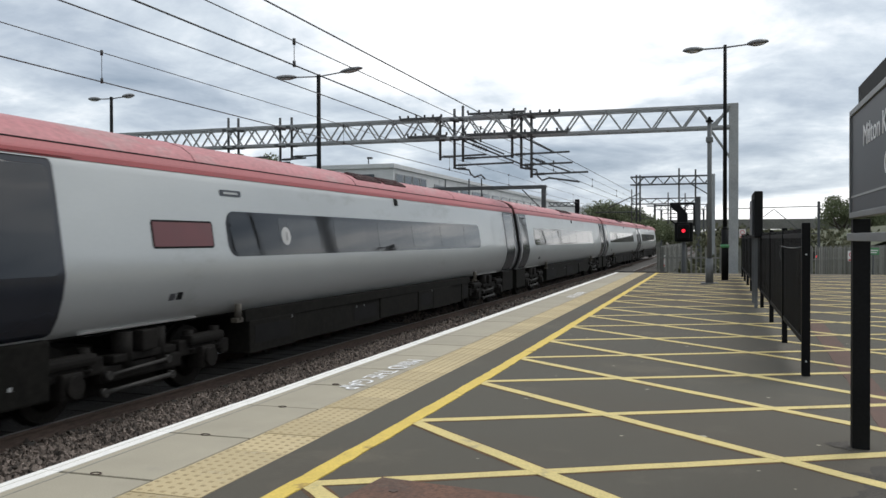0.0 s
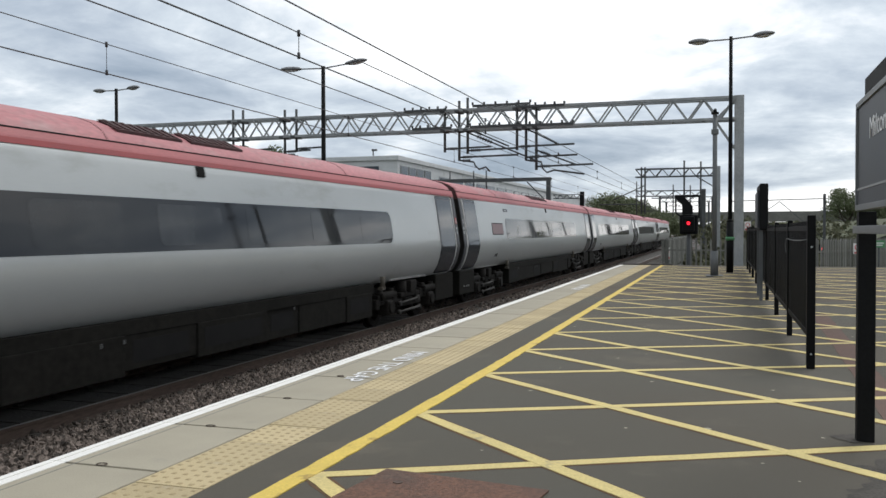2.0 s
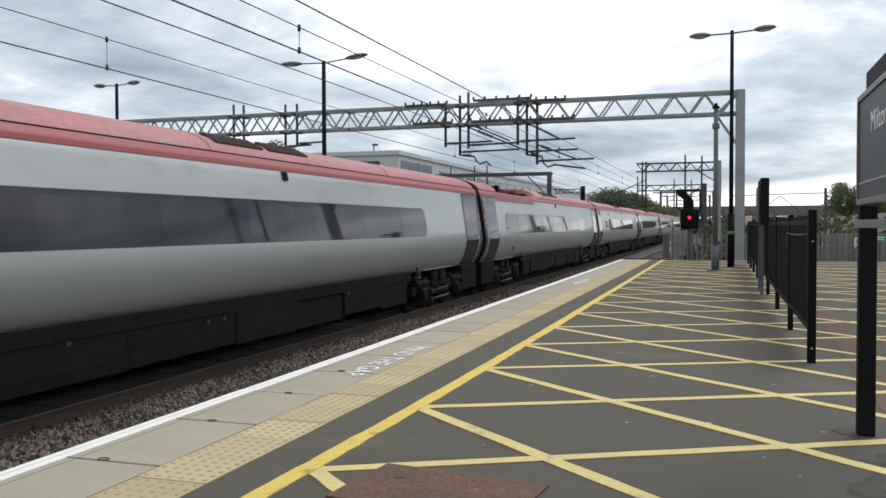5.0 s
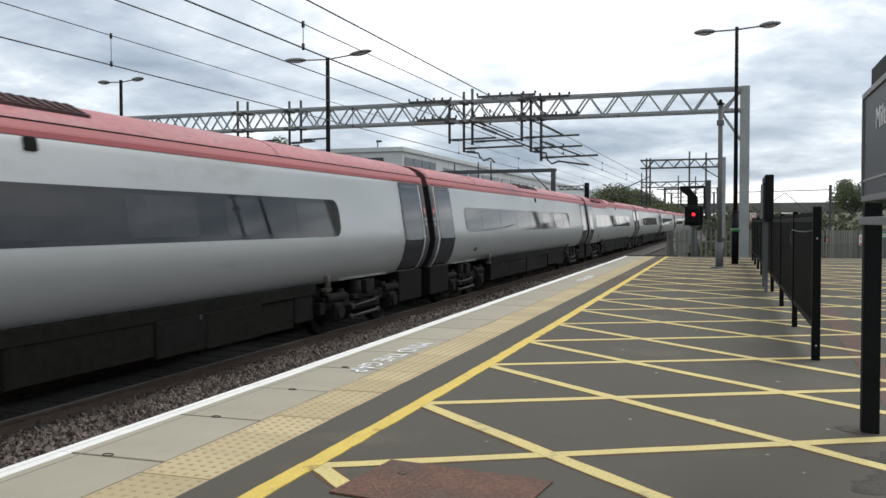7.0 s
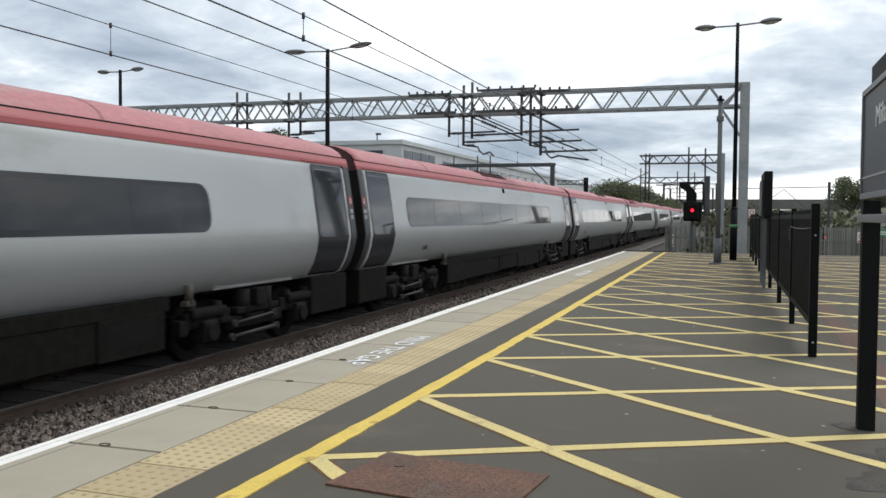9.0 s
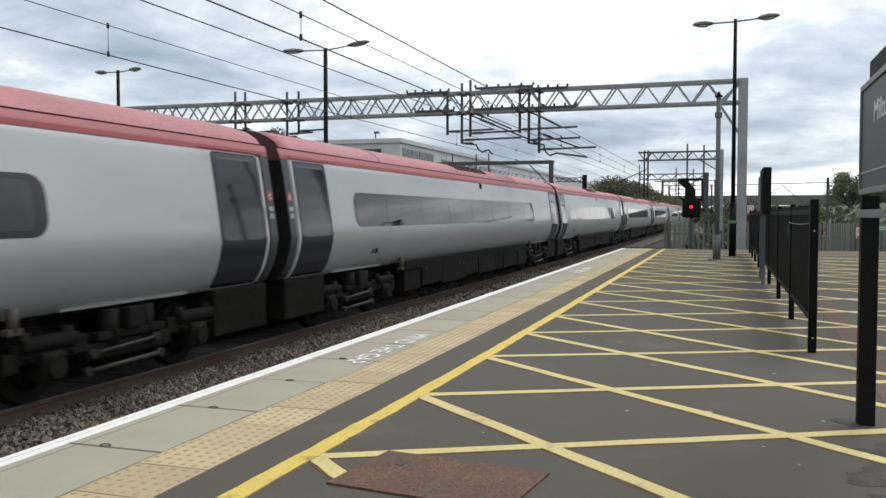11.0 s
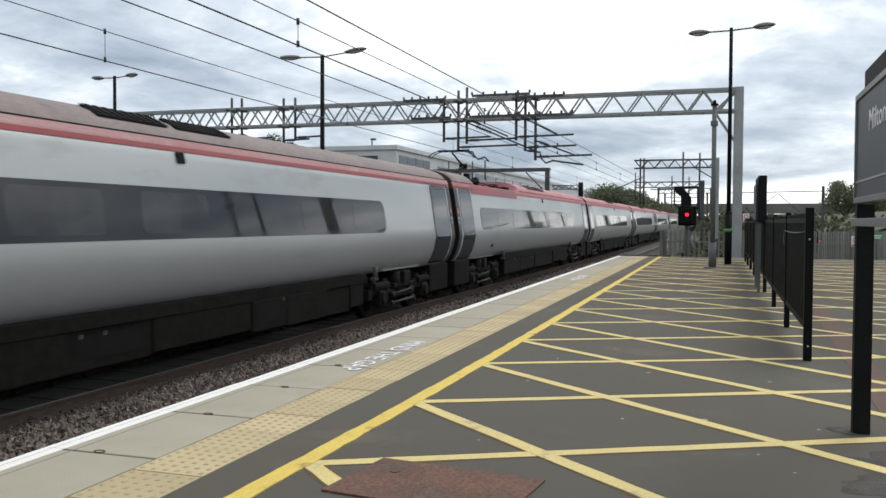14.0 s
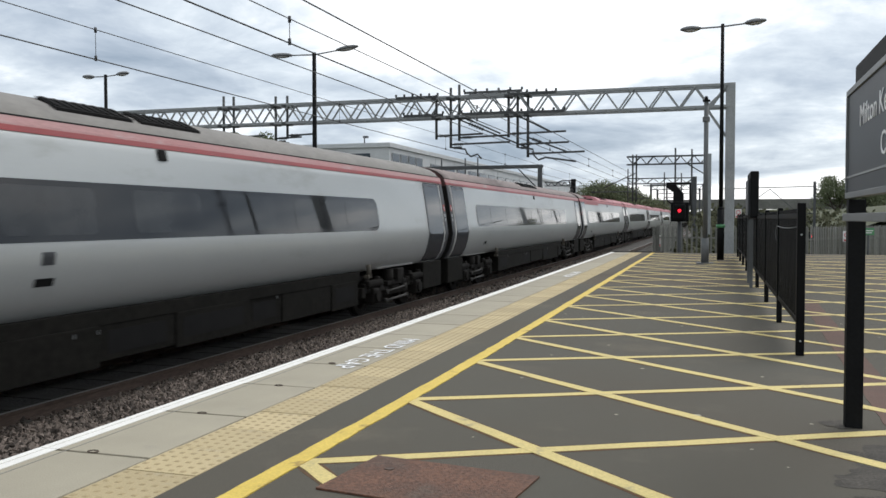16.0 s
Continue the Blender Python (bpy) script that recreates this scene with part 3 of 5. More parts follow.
def sp(parent, name, mat, label, key, *a, **k):
    """A shared side panel under the coach."""
    return link_mesh(name, shared((name, key, mat.name, a, tuple(sorted(k.items()))), lambda: side_patch(*a, **k)), mat, parent, label)


def full(prof):
    return [(x, z) for x, z in prof] + [(-x, z) for x, z in prof[::-1] if x > 0]


def loft_roof(prof_stations):
    """Roof shell from profiles at given y."""
    bm = bm_new()
    rings = [[bm.verts.new((x, st[0], z)) for x, z in full(st[1])] if st else None for st in prof_stations]
    for a, b in zip(rings[:-1], rings[1:]):
        if not a or not b:
            continue
        for i in range(len(a) - 1):
            f = bm.faces.new((a[i], a[i + 1], b[i + 1], b[i])); f.smooth = True
    bm.faces.new(rings[0]); bm.faces.new(rings[-1][::-1])
    bmesh.ops.recalc_face_normals(bm, faces=bm.faces)
    return bm


def drop(prof, k):
    """The roof profile flattened towards the gutter by k."""
    return [(x, 3.02 + (z - 3.02) * (1 - k)) for x, z in prof]


WELLN = [(1.17, 3.02), (1.148, 3.11), (1.11, 3.165), (1.03, 3.185), (0.88, 3.19), (0.66, 3.19), (0.36, 3.19), (0.0, 3.19)]


def roof_bm(well, cab):
    nose = [(P - 0.30, drop(ROOF, 0.06))] if not cab else [(P - 1.6, drop(ROOF, 0.1)), (P - 0.4, [(x * 0.7, 2.2 + (z - 2.9) * 0.8) for x, z in ROOF])]
    st = [(0.30, drop(ROOF, 0.06)), (0.9, ROOF)]
    if well:
        st += [(2.3, ROOF), None, (2.3, ROOF), (2.78, WELLN), None, (2.78, WELLN), (8.3, WELLN), None, (8.3, WELLN), (8.46, ROOF), None, (8.46, ROOF)]
    st += [((P - 0.9) if not cab else P - 4.5, ROOF)] + nose
    return loft_roof(st)


def body_bm(cab):
    bm = bm_new()
    ys = [0.46, 0.6, 6, 12, 18, P - 0.6, P - 0.46] if not cab else [0.46, 0.6, 6, 12, 18, P - 3.5, P - 1.6, P - 0.4]
    sc = [0.985, 1, 1, 1, 1, 1, 0.985] if not cab else [0.985, 1, 1, 1, 1, 1, 0.92, 0.6]
    prof = full([(1.072, 1.016)] + SIDE + [(1.166, 3.025)])
    rings = extrude_profile(bm, prof, ys, closed=True, scales=sc)
    bm.faces.new(rings[0]); bm.faces.new(rings[-1][::-1])
    bmesh.ops.recalc_face_normals(bm, faces=bm.faces)
    return bm


def wheelset_bm():
    bm = bm_new()
    tube(bm, (-0.95, 0, 0), (0.95, 0, 0), 0.085, 8)
    for s in (-1, 1):
        tube(bm, (s * 0.70, 0, 0), (s * 0.82, 0, 0), 0.43, 22)
        tube(bm, (s * 0.67, 0, 0), (s * 0.70, 0, 0), 0.46, 22)
        tube(bm, (s * 0.82, 0, 0), (s * 0.87, 0, 0), 0.30, 16, 0.16)
    return bm


def bogie_frame_bm():
    bm = bm_new()
    for s in (-1, 1):
        x0, x1 = sorted((s * 0.95, s * 1.12))
        box(bm, x0, x1, -1.85, -0.75, 0.52, 0.74, 0.03)
        box(bm, x0, x1, 0.75, 1.85, 0.52, 0.74, 0.03)
        box(bm, x0, x1, -0.8, 0.8, 0.40, 0.60, 0.03)
        for y in (-1.35, 1.35):
            box(bm, *sorted((s * 0.93, s * 1.20)), y - 0.17, y + 0.17, 0.30, 0.62, 0.04)
            tube(bm, (s * 1.18, y, 0.46), (s * 1.25, y, 0.46), 0.13, 12)
            tube(bm, (s * 1.06, y - 0.32, 0.55), (s * 1.06, y - 0.32, 0.86), 0.075, 10)
            tube(bm, (s * 1.06, y + 0.32, 0.55), (s * 1.06, y + 0.32, 0.86), 0.075, 10)
        for y in (-0.33, 0.33):
            tube(bm, (s * 1.04, y, 0.55), (s * 1.04, y, 0.98), 0.13, 12)
        box(bm, x0, x1, -1.98, -1.78, 0.44, 0.66, 0.03)
        box(bm, x0, x1, 1.78, 1.98, 0.44, 0.66, 0.03)
        box(bm, *sorted((s * 0.98, s * 1.16)), -0.62, 0.62, 0.62, 0.72, 0.02)
        for y in (-1.35, 1.35):
            box(bm, *sorted((s * 1.00, s * 1.19)), y - 0.42, y + 0.42, 0.66, 0.80, 0.05)
            for j in range(4):
                tube(bm, (s * 1.06, y - 0.32, 0.58 + 0.06 * j), (s * 1.06, y - 0.32, 0.61 + 0.06 * j), 0.095, 10)
                tube(bm, (s * 1.06, y + 0.32, 0.58 + 0.06 * j), (s * 1.06, y + 0.32, 0.61 + 0.06 * j), 0.095, 10)
        box(bm, *sorted((s * 1.02, s * 1.22)), -0.15, 0.15, 0.72, 0.98, 0.02)
    box(bm, -0.95, 0.95, -0.3, 0.3, 0.42, 0.66)
    # added filler blocks, no real parts: they shut out daylight from the far side
    box(bm, -0.62, 0.62, -1.9, 1.9, 0.16, 0.40)
    box(bm, -0.60, 0.60, -1.74, -0.32, 0.41, 0.80)
    box(bm, -0.60, 0.60, 0.32, 1.74, 0.41, 0.80)
    box(bm, -0.95, 0.95, -1.9, -1.75, 0.56, 0.70)
    box(bm, -0.95, 0.95, 1.75, 1.9, 0.56, 0.70)
    return bm


def bogie_rod_bm(s, low):
    """A worn rod along the outside of the bogie, with its eyes."""
    bm = bm_new()
    a, b = ((s * 1.21, -0.85, 0.31), (s * 1.21, 0.45, 0.34)) if low else ((s * 1.19, -0.75, 0.50), (s * 1.19, 0.40, 0.55))
    tube(bm, a, b, 0.032 if low else 0.025, 10)
    for p in (a, b):
        tube(bm, (p[0] - s * 0.05, p[1], p[2]), (p[0] + s * 0.03, p[1], p[2]), 0.055, 12)
    return bm


def gangway_bm(y0, y1):
    bm = bm_new()
    box(bm, -0.55, 0.55, y0, y1, 1.05, 3.0, 0.05)
    n = 4
    for i in range(n):
        y = y0 + (y1 - y0) * (i + 0.5) / n
        box(bm, -0.60, 0.60, y - 0.02, y + 0.02, 1.02, 3.04)
    return bm


def underframe(co, k):
    """Equipment cases below the floor, in one of three orders."""
    rnd = random.Random(k)
    link_mesh("floor_pan", shared(("floor_pan",), lambda: box(box(box(bm_new(), -1.22, 1.22, 5.75, 18.1, 0.86, 1.03), -1.0, 1.0, 1.7, 5.74, 0.98, 1.03), -1.0, 1.0, 18.12, 22.2, 0.98, 1.03)), M_UNDER, co)
    y = 5.85
    while y < 17.5:
        w = min(rnd.choice((1.1, 1.5, 1.9, 2.4)), 18.0 - y)
        x, z = rnd.choice((1.19, 1.21, 1.23)), rnd.choice((0.36, 0.38, 0.42))
        case = link_mesh("equipment_case", shared(("case", w, x, z), lambda: box(bm_new(), -x, x, 0, w - 0.012, z, 0.858, 0.015)), M_UNDER, co, "dirty equipment case, its colour darkened for shade", (0, y, 0))
        if rnd.random() < 0.6:
            link_mesh("grille", shared(("grille", w, x), lambda: box(bm_new(), x - 0.01, x + 0.004, 0.15, w - 0.2, 0.50, 0.78)), M_BLACK, case)
        y += w
    for e in (0.3, P - 1.75):
        link_mesh("end_skirt", shared(("end_skirt",), lambda: box(bm_new(), -1.20, 1.20, 0, 1.45, 0.36, 1.03, 0.03)), M_UNDER, co, "dark skirt below the doors", (0, e, 0))


def vent_bm(side, y0):
    """A raised frame with louvres that lies on the roof's shoulder."""
    bm = bm_new()

    def slab(xa, za, xb, zb, ya, yb, t):
        lo = [bm.verts.new((side * x, y, z - 0.05)) for x, z, y in ((xa, za, ya), (xb, zb, ya), (xb, zb, yb), (xa, za, yb))]
        hi = [bm.verts.new((side * x, y, z + t)) for x, z, y in ((xa, za, ya), (xb, zb, ya), (xb, zb, yb), (xa, za, yb))]
        bm.faces.new(hi)
        for q in range(4):
            bm.faces.new((lo[q], lo[(q + 1) % 4], hi[(q + 1) % 4], hi[q]))
    slab(1.00, 3.34, 0.72, 3.475, y0, y0 + 1.35, 0.035)
    for j in range(8):
        slab(0.98, 3.35, 0.74, 3.465, y0 + 0.05 + j * 0.165, y0 + 0.12 + j * 0.165, 0.05)
    bmesh.ops.recalc_face_normals(bm, faces=bm.faces)
    return bm


def end_bm(y0, y1):
    """The end of the body, drawn in a little; its dark colour carries the gap's shade."""
    bm = bm_new()
    prof = [(x * 0.985, z) for x, z in full(SIDE + [(x, z - 0.02) for x, z in ROOF[1:]])]
    rings = extrude_profile(bm, prof, [y0, y1], closed=True)
    bm.faces.new(rings[0]); bm.faces.new(rings[1][::-1])
    bmesh.ops.recalc_face_normals(bm, faces=bm.faces)
    return bm


LETTERS = "KJHGUFEDCBA"
COACHES, WHEELS = [], []


def pantograph(coach):
    pg = link_mesh("pantograph", shared(("pantograph_base",), lambda: pan_base_bm()), M_BLACKPAINT, coach, "black pantograph, raised to the wire")
    knee = Vector((0, 5.08, 3.91))
    head = Vector((0, 3.85, 4.25))
    bm = bm_new()
    tube(bm, (0.0, 3.55, 3.48), knee, 0.05, 10, 0.045)
    tube(bm, (0.18, 3.65, 3.46), knee + Vector((0.06, 0, -0.07)), 0.025, 6)
    part("lower_arm", bm, M_BLACKPAINT, pg)
    bm = bm_new()
    tube(bm, knee, head, 0.036, 10, 0.026)
    tube(bm, knee + Vector((-0.12, 0, 0)), knee + Vector((0.12, 0, 0)), 0.085, 12)
    part("upper_arm", bm, M_BLACKPAINT, pg)
    bm = bm_new()
    for dy in (-0.15, 0.15):
        pts = [(-0.72, head.y + dy, head.z - 0.13), (-0.60, head.y + dy, head.z - 0.02), (-0.4, head.y + dy, head.z + 0.05), (0.4, head.y + dy, head.z + 0.05),
               (0.60, head.y + dy, head.z - 0.02), (0.72, head.y + dy, head.z - 0.13)]
        path_tube(bm, pts, 0.015, 6)
        box(bm, -0.42, 0.42, head.y + dy - 0.025, head.y + dy + 0.025, head.z + 0.045, head.z + 0.075)
    for x in (-0.4, 0.4, 0):
        tube(bm, (x, head.y - 0.15, head.z + 0.04), (x, head.y + 0.15, head.z + 0.04), 0.02, 6)
    for x in (-0.72, 0.72):
        path_tube(bm, [(x, head.y - 0.15, head.z - 0.13), (x * 1.03, head.y, head.z - 0.17), (x, head.y + 0.15, head.z - 0.13)], 0.010, 6)
    part("collector_head", bm, M_BLACKPAINT, pg)


def pan_base_bm():
    bm = bm_new()
    for x in (-0.5, 0.5):
        box(bm, x - 0.05, x + 0.05, 2.95, 4.8, 3.36, 3.45, 0.015)
    for y in (3.05, 3.95, 4.75):
        box(bm, -0.55, 0.55, y - 0.05, y + 0.05, 3.36, 3.46, 0.015)
    for x in (-0.45, 0.45):
        for y in (3.1, 4.7):
            for j in range(4):
                tube(bm, (x, y, 3.12 + j * 0.06), (x, y, 3.155 + j * 0.06), 0.085, 10, 0.05)
    box(bm, -0.30, 0.30, 3.0, 3.6, 3.44, 3.62, 0.08)
    tube(bm, (0.2, 2.6, 3.52), (0.2, 3.4, 3.52), 0.09, 10)
    box(bm, 0.28, 0.46, 4.1, 4.3, 3.45, 3.62, 0.03)
    path_tube(bm, [(0.3, 2.55, 3.25), (0.32, 2.6, 3.55), (0.25, 2.85, 3.6)], 0.018, 6)
    return bm


def well_kit_bm(pan):
    """Cables, cases and insulators in the roof well."""
    bm = bm_new()
    for y in (4.45, 4.85, 6.2):
        for j in range(5):
            tube(bm, (0.35, y, 3.12 + j * 0.05), (0.35, y, 3.15 + j * 0.05), 0.08, 10, 0.045)
    for j in range(9):
        tube(bm, (0.30, 5.45, 3.14 + j * 0.045), (0.30, 5.45, 3.165 + j * 0.045), 0.15, 12, 0.12)
    tube(bm, (0.30, 5.45, 3.12), (0.30, 5.45, 3.56), 0.07, 10)
    for j in range(6):
        tube(bm, (0.30, 5.74, 3.14 + j * 0.05), (0.30, 5.74, 3.165 + j * 0.05), 0.09, 10, 0.06)
    for j in range(3):
        tube(bm, (0.35, 7.55, 3.30 + j * 0.05), (0.35, 7.55, 3.325 + j * 0.05), 0.26 - 0.04 * j, 14, 0.2 - 0.04 * j)
    if not pan:
        path_tube(bm, [(0.3, 2.9, 3.2), (0.3, 3.3, 3.36), (0.3, 4.4, 3.44), (0.3, 5.3, 3.53), (0.3, 5.5, 3.55)], 0.03, 8)
        path_tube(bm, [(0.3, 5.74, 3.42), (0.3, 6.1, 3.45), (0.3, 6.4, 3.36), (0.3, 6.7, 3.24)], 0.018, 6)
        box(bm, -0.3, 0.5, 3.6, 4.4, 3.13, 3.30, 0.05)
    path_tube(bm, [(0.35, 4.3, 3.42), (0.35, 4.9, 3.40), (0.35, 6.3, 3.40), (0.5, 7.2, 3.30), (0.4, 8.2, 3.28)], 0.018, 6)
    box(bm, -0.6, 0.75, 6.6, 7.5, 3.13, 3.26, 0.03)
    box(bm, -0.4, 0.8, 7.6, 8.1, 3.13, 3.33, 0.03)
    for i in range(6):
        tube(bm, (0.75 - 0.2 * i, 6.55, 3.2), (0.75 - 0.2 * i, 8.15, 3.2), 0.02, 6)
    return bm


def coach(k):
    """One coach; its base lies at rail level in the middle of the gap behind it, +y is the way it runs."""
    well, cab, grey = k in (5, 9), k == 1, k >= 10
    letter = LETTERS[k - 1]
    co = thing("train_coach", "silver coach with dark doors and " + ("grey roof above a red stripe" if grey else "raised pantograph on its red roof" if k == 9 else "insulators on its red roof" if well else "a faded red roof"),
               "railway coach", "coaches of the train")
    body = link_mesh("body", shared(("body", cab), lambda: body_bm(cab)), M_SILVER, co, "silver painted body side")
    roof = link_mesh("roof", shared(("roof", well, cab, k if grey else 0), lambda: roof_bm(well, cab)), M_GREYROOF if k == 11 else M_BROWNROOF if k == 10 else M_REDROOF, co, "dusty grey roof" if grey else "dusty faded red roof")
    ymax = P - 0.2 if not cab else P - 3.0
    for s in (1, -1):
        sp(co, "cantrail_stripe", M_RED, "deep red stripe below the roof", 0, 0.2, ymax, 3.02, 3.085, off=0.008, side=s, nz=2)
        sp(co, "cantrail_band", M_PALEBAND if grey else M_LIGHTRED, "faded red band under the gutter", 0, 0.2, ymax, 3.085, 3.185, off=0.007, side=s, nz=3)
        sp(co, "gutter", M_BLACK, "dark gutter line", 0, 0.2, ymax, 3.188, 3.204, off=0.012, side=s, nz=1) if not well else [
            sp(co, "gutter", M_BLACK, "dark gutter line", 1, a, b, 3.188, 3.204, off=0.012, side=s, nz=1) for a, b in ((0.2, 2.35), (8.35, ymax))]
        if well:
            sp(co, "red_fascia", M_RED, "deep red fascia beside the roof equipment", 0, 1.9, 7.65, 2.905, 3.16, off=0.010, side=s, nz=4)
        w0, w1 = (5.1 if k == 4 else 2.65 if k == 7 else 2.55 if k == 9 else 2.85), P - 5.0
        band = sp(co, "window_band", M_BAND, "continuous dark window ribbon", 0, w0, w1, 1.865, 2.53, off=0.004, r=0.22, side=s)
        for i in range(8):
            a, b = max(17.25 - 2.12 * i, w0 + 0.09), 18.70 - 2.12 * i
            if b - a > 0.5:
                sp(band, "pane", M_PANE, "", 0, round(a, 3), round(b, 3), 1.935, 2.465, off=0.0065, r=0.09, side=s, nz=4)
        for y0, y1, pil, lab in ((0.58, 1.78, (0.49, 0.560), (0.22, 0.43)), (P - 1.78, P - 0.58, (P - 0.560, P - 0.49), (P - 0.43, P - 0.22))):
            if cab and y0 > 5:
                continue
            sp(co, "door_seal", M_BLACK, "black rubber door seal", 0, round(y0 - 0.022, 3), round(y1 + 0.014, 3), 1.052, 3.0, off=0.005, r=0.07, side=s)
            door = sp(co, "door", M_DOOR, "dark grey plug door", 0, y0, y1, 1.06, 2.985, off=0.008, r=0.06, side=s)
            sp(door, "door_glass", M_DOORGLASS, "tall tinted glass", 0, round(y0 + 0.06, 3), round(y1 - 0.06, 3), 1.73, 2.93, off=0.0092, r=0.10, side=s)
            sp(door, "kick_line", M_PILLAR, "bright sill strip", 0, y0, y1, 1.03, 1.05, off=0.012, side=s, nz=1)
            sp(co, "door_pillar", M_PILLAR, "white pillar beside the door", 0, *pil, 1.06, 2.99, off=0.010, side=s)
            sp(co, "door_button", M_MIDGREY, "pale door control plate", 0, round(pil[0] + 0.012, 3), round(pil[1] - 0.012, 3), 2.04, 2.22, off=0.016, side=s, nz=1)
            end = sp(co, "end_panel", M_ENDGREY, "dark grey coach end", 0, *lab, 1.04, 3.05, off=0.006, side=s)
            yl = (lab[0] + lab[1]) / 2
            sp(end, "coach_label", M_ENDGREY if letter in "KJHG" else M_LABELRED, "coach letter plate", 0, round(yl - 0.062, 3), round(yl + 0.062, 3), 2.315, 2.475, off=0.009, side=s, nz=2)
            sp(end, "notice", M_MIDGREY, "small grey notice", 0, round(yl - 0.065, 3), round(yl + 0.065, 3), 2.16, 2.23, off=0.009, side=s, nz=1)
            sp(end, "notice", M_MIDGREY, "small grey notice", 0, round(yl - 0.05, 3), round(yl + 0.05, 3), 2.04, 2.12, off=0.009, side=s, nz=1)
            x = side_x(2.345) + 0.014
            text_mesh("letter", letter, 0.125, M_LETTER, end, Matrix.Translation((s * x, yl, 2.345)) @ pose(0, 0, 0, 90, 0, 90 * s) @ pose(0, 0, 0, -9, 0, 0), "white coach letter", align="CENTER")
            sp(co, "door_rail", M_RED, "dark red drip rail above the door", 0, round(y0 - 0.9 if y0 < 5 else y0 - 0.3, 3) if y0 > 1 else 0.5, round(y1 + 0.35, 3) if y1 < 5 else P - 0.4, 3.04, 3.06, off=0.022, side=s, nz=1)
        if k == 4:
            sp(co, "panel_surround", M_BLACK, "black rubber surround", 0, 3.36, 4.74, 2.0, 2.37, off=0.004, r=0.05, side=s)
            sp(co, "blank_panel", M_PANEL, "maroon blanking panel", 0, 3.39, 4.71, 2.025, 2.345, off=0.008, r=0.03, side=s)
            plate = sp(co, "name_plate", M_DOOR, "small dark nameplate", 0, 5.05, 5.62, 2.75, 2.84, off=0.008, r=0.03, side=s)
            sp(plate, "plate_bars", M_MIDGREY, "", 0, 5.14, 5.52, 2.78, 2.81, off=0.011, side=s, nz=1)
            disc = sp(co, "class_disc", M_PILLAR, "round white class mark", 0, 6.72, 7.02, 2.02, 2.32, off=0.010, r=0.15, side=s)
            text_mesh("class_number", "1", 0.2, M_ENDGREY, disc, Matrix.Translation((s * (side_x(2.1) + 0.018), 6.87, 2.10)) @ pose(0, 0, 0, 90, 0, 90 * s) @ pose(0, 0, 0, -7, 0, 0), "dark class number", align="CENTER")
        mid = {5: 11.98, 7: 11.67, 8: 12.1, 9: 12.15, 10: 11.85, 11: 11.62}.get(k, 12.2)
        sp(co, "marker_light", M_BLACK, "small dark indicator lamp", 0, mid - 0.09, mid + 0.09, 2.865, 3.012, off=0.02, r=0.02, side=s, nz=2)
        sp(co, "socket_cover", M_ENDGREY, "small dark recessed socket", 0, 3.74, 3.86, 1.32, 1.41, off=0.005, side=s, nz=1)
        sp(co, "socket_cover", M_BLACK, "small dark recessed socket", 1, 3.90, 4.02, 1.32, 1.42, off=0.005, side=s, nz=1)
        if k == 11:
            sp(co, "square_plate", M_ENDGREY, "small grey square plate", 0, 9.31, 9.49, 1.62, 1.76, off=0.008, side=s, nz=2)
            sp(co, "socket_cover", M_BLACK, "small dark recessed socket", 1, 9.24, 9.52, 1.39, 1.48, off=0.005, side=s, nz=1)
        sp(co, "sole_strip", M_SIGWHITE, "bright strip along the body's foot", 0, 2.3, 4.6, 1.020, 1.042, off=0.034, thick=0.05, side=s, nz=1)
        sp(co, "sole_strip", M_SIGWHITE, "bright strip along the body's foot", 0, P - 4.6, P - 2.3, 1.020, 1.042, off=0.034, thick=0.05, side=s, nz=1)
        for yv in ((9.95, 11.45) if k in (7, 11) else (10.5, 12.05)):
            link_mesh("roof_vent", shared(("vent", s, yv, grey), lambda: vent_bm(s, yv)), M_BLACK if grey else M_VENT, co, "dark roof louvres")
        for yy in (5.45, P - 5.45):
            bm_d = shared(("damper", s, yy), lambda: box(tube(bm_new(), (s * 1.27, yy, 0.92), (s * 1.27, yy, 1.16), 0.055, 10), *sorted((s * 1.20, s * 1.31)), yy - 0.09, yy + 0.09, 0.88, 0.95, 0.01))
            link_mesh("damper", bm_d, M_DAMPER, co, "ochre yaw damper bracket")
    for y0, y1 in ((0.25, 0.46), (P - 0.46, P - 0.25)):
        if not (cab and y0 > 5):
            link_mesh("coach_end", shared(("coach_end", y0), lambda: end_bm(y0, y1)), M_ENDFACE, co, "coach end, coloured dark as the gap's shade")
            face = 0.236 if y0 < 5 else P - 0.248
            roof_end = link_mesh("roof_end", shared(("roof_end", face), lambda: loft_roof([(face, [(x * 0.975, z - 0.03) for x, z in ROOF]), (face + 0.012, [(x * 0.975, z - 0.03) for x, z in ROOF])])), M_GREYROOF if grey else M_ROOFEND, co, "dark end of the roof")
            plate_y = face - 0.004 if y0 < 5 else face + 0.012
            link_mesh("end_notice", shared(("end_notice", y0), lambda: box(bm_new(), 0.74, 0.86, plate_y + 0.008, plate_y + 0.018, 2.66, 2.80)), M_YEDGE, co, "small yellow notice")
            yc, out_y = (0.25, 0.10) if y0 < 5 else (P - 0.25, P - 0.10)
            link_mesh("jumper_cable", shared(("jumper", y0), lambda: path_tube(bm_new(), [(0.98, yc, 2.05), (0.99, out_y, 1.98), (1.0, out_y, 1.70), (0.98, yc, 1.60)], 0.022, 7)), M_BLACKPAINT, co, "black jumper cable")
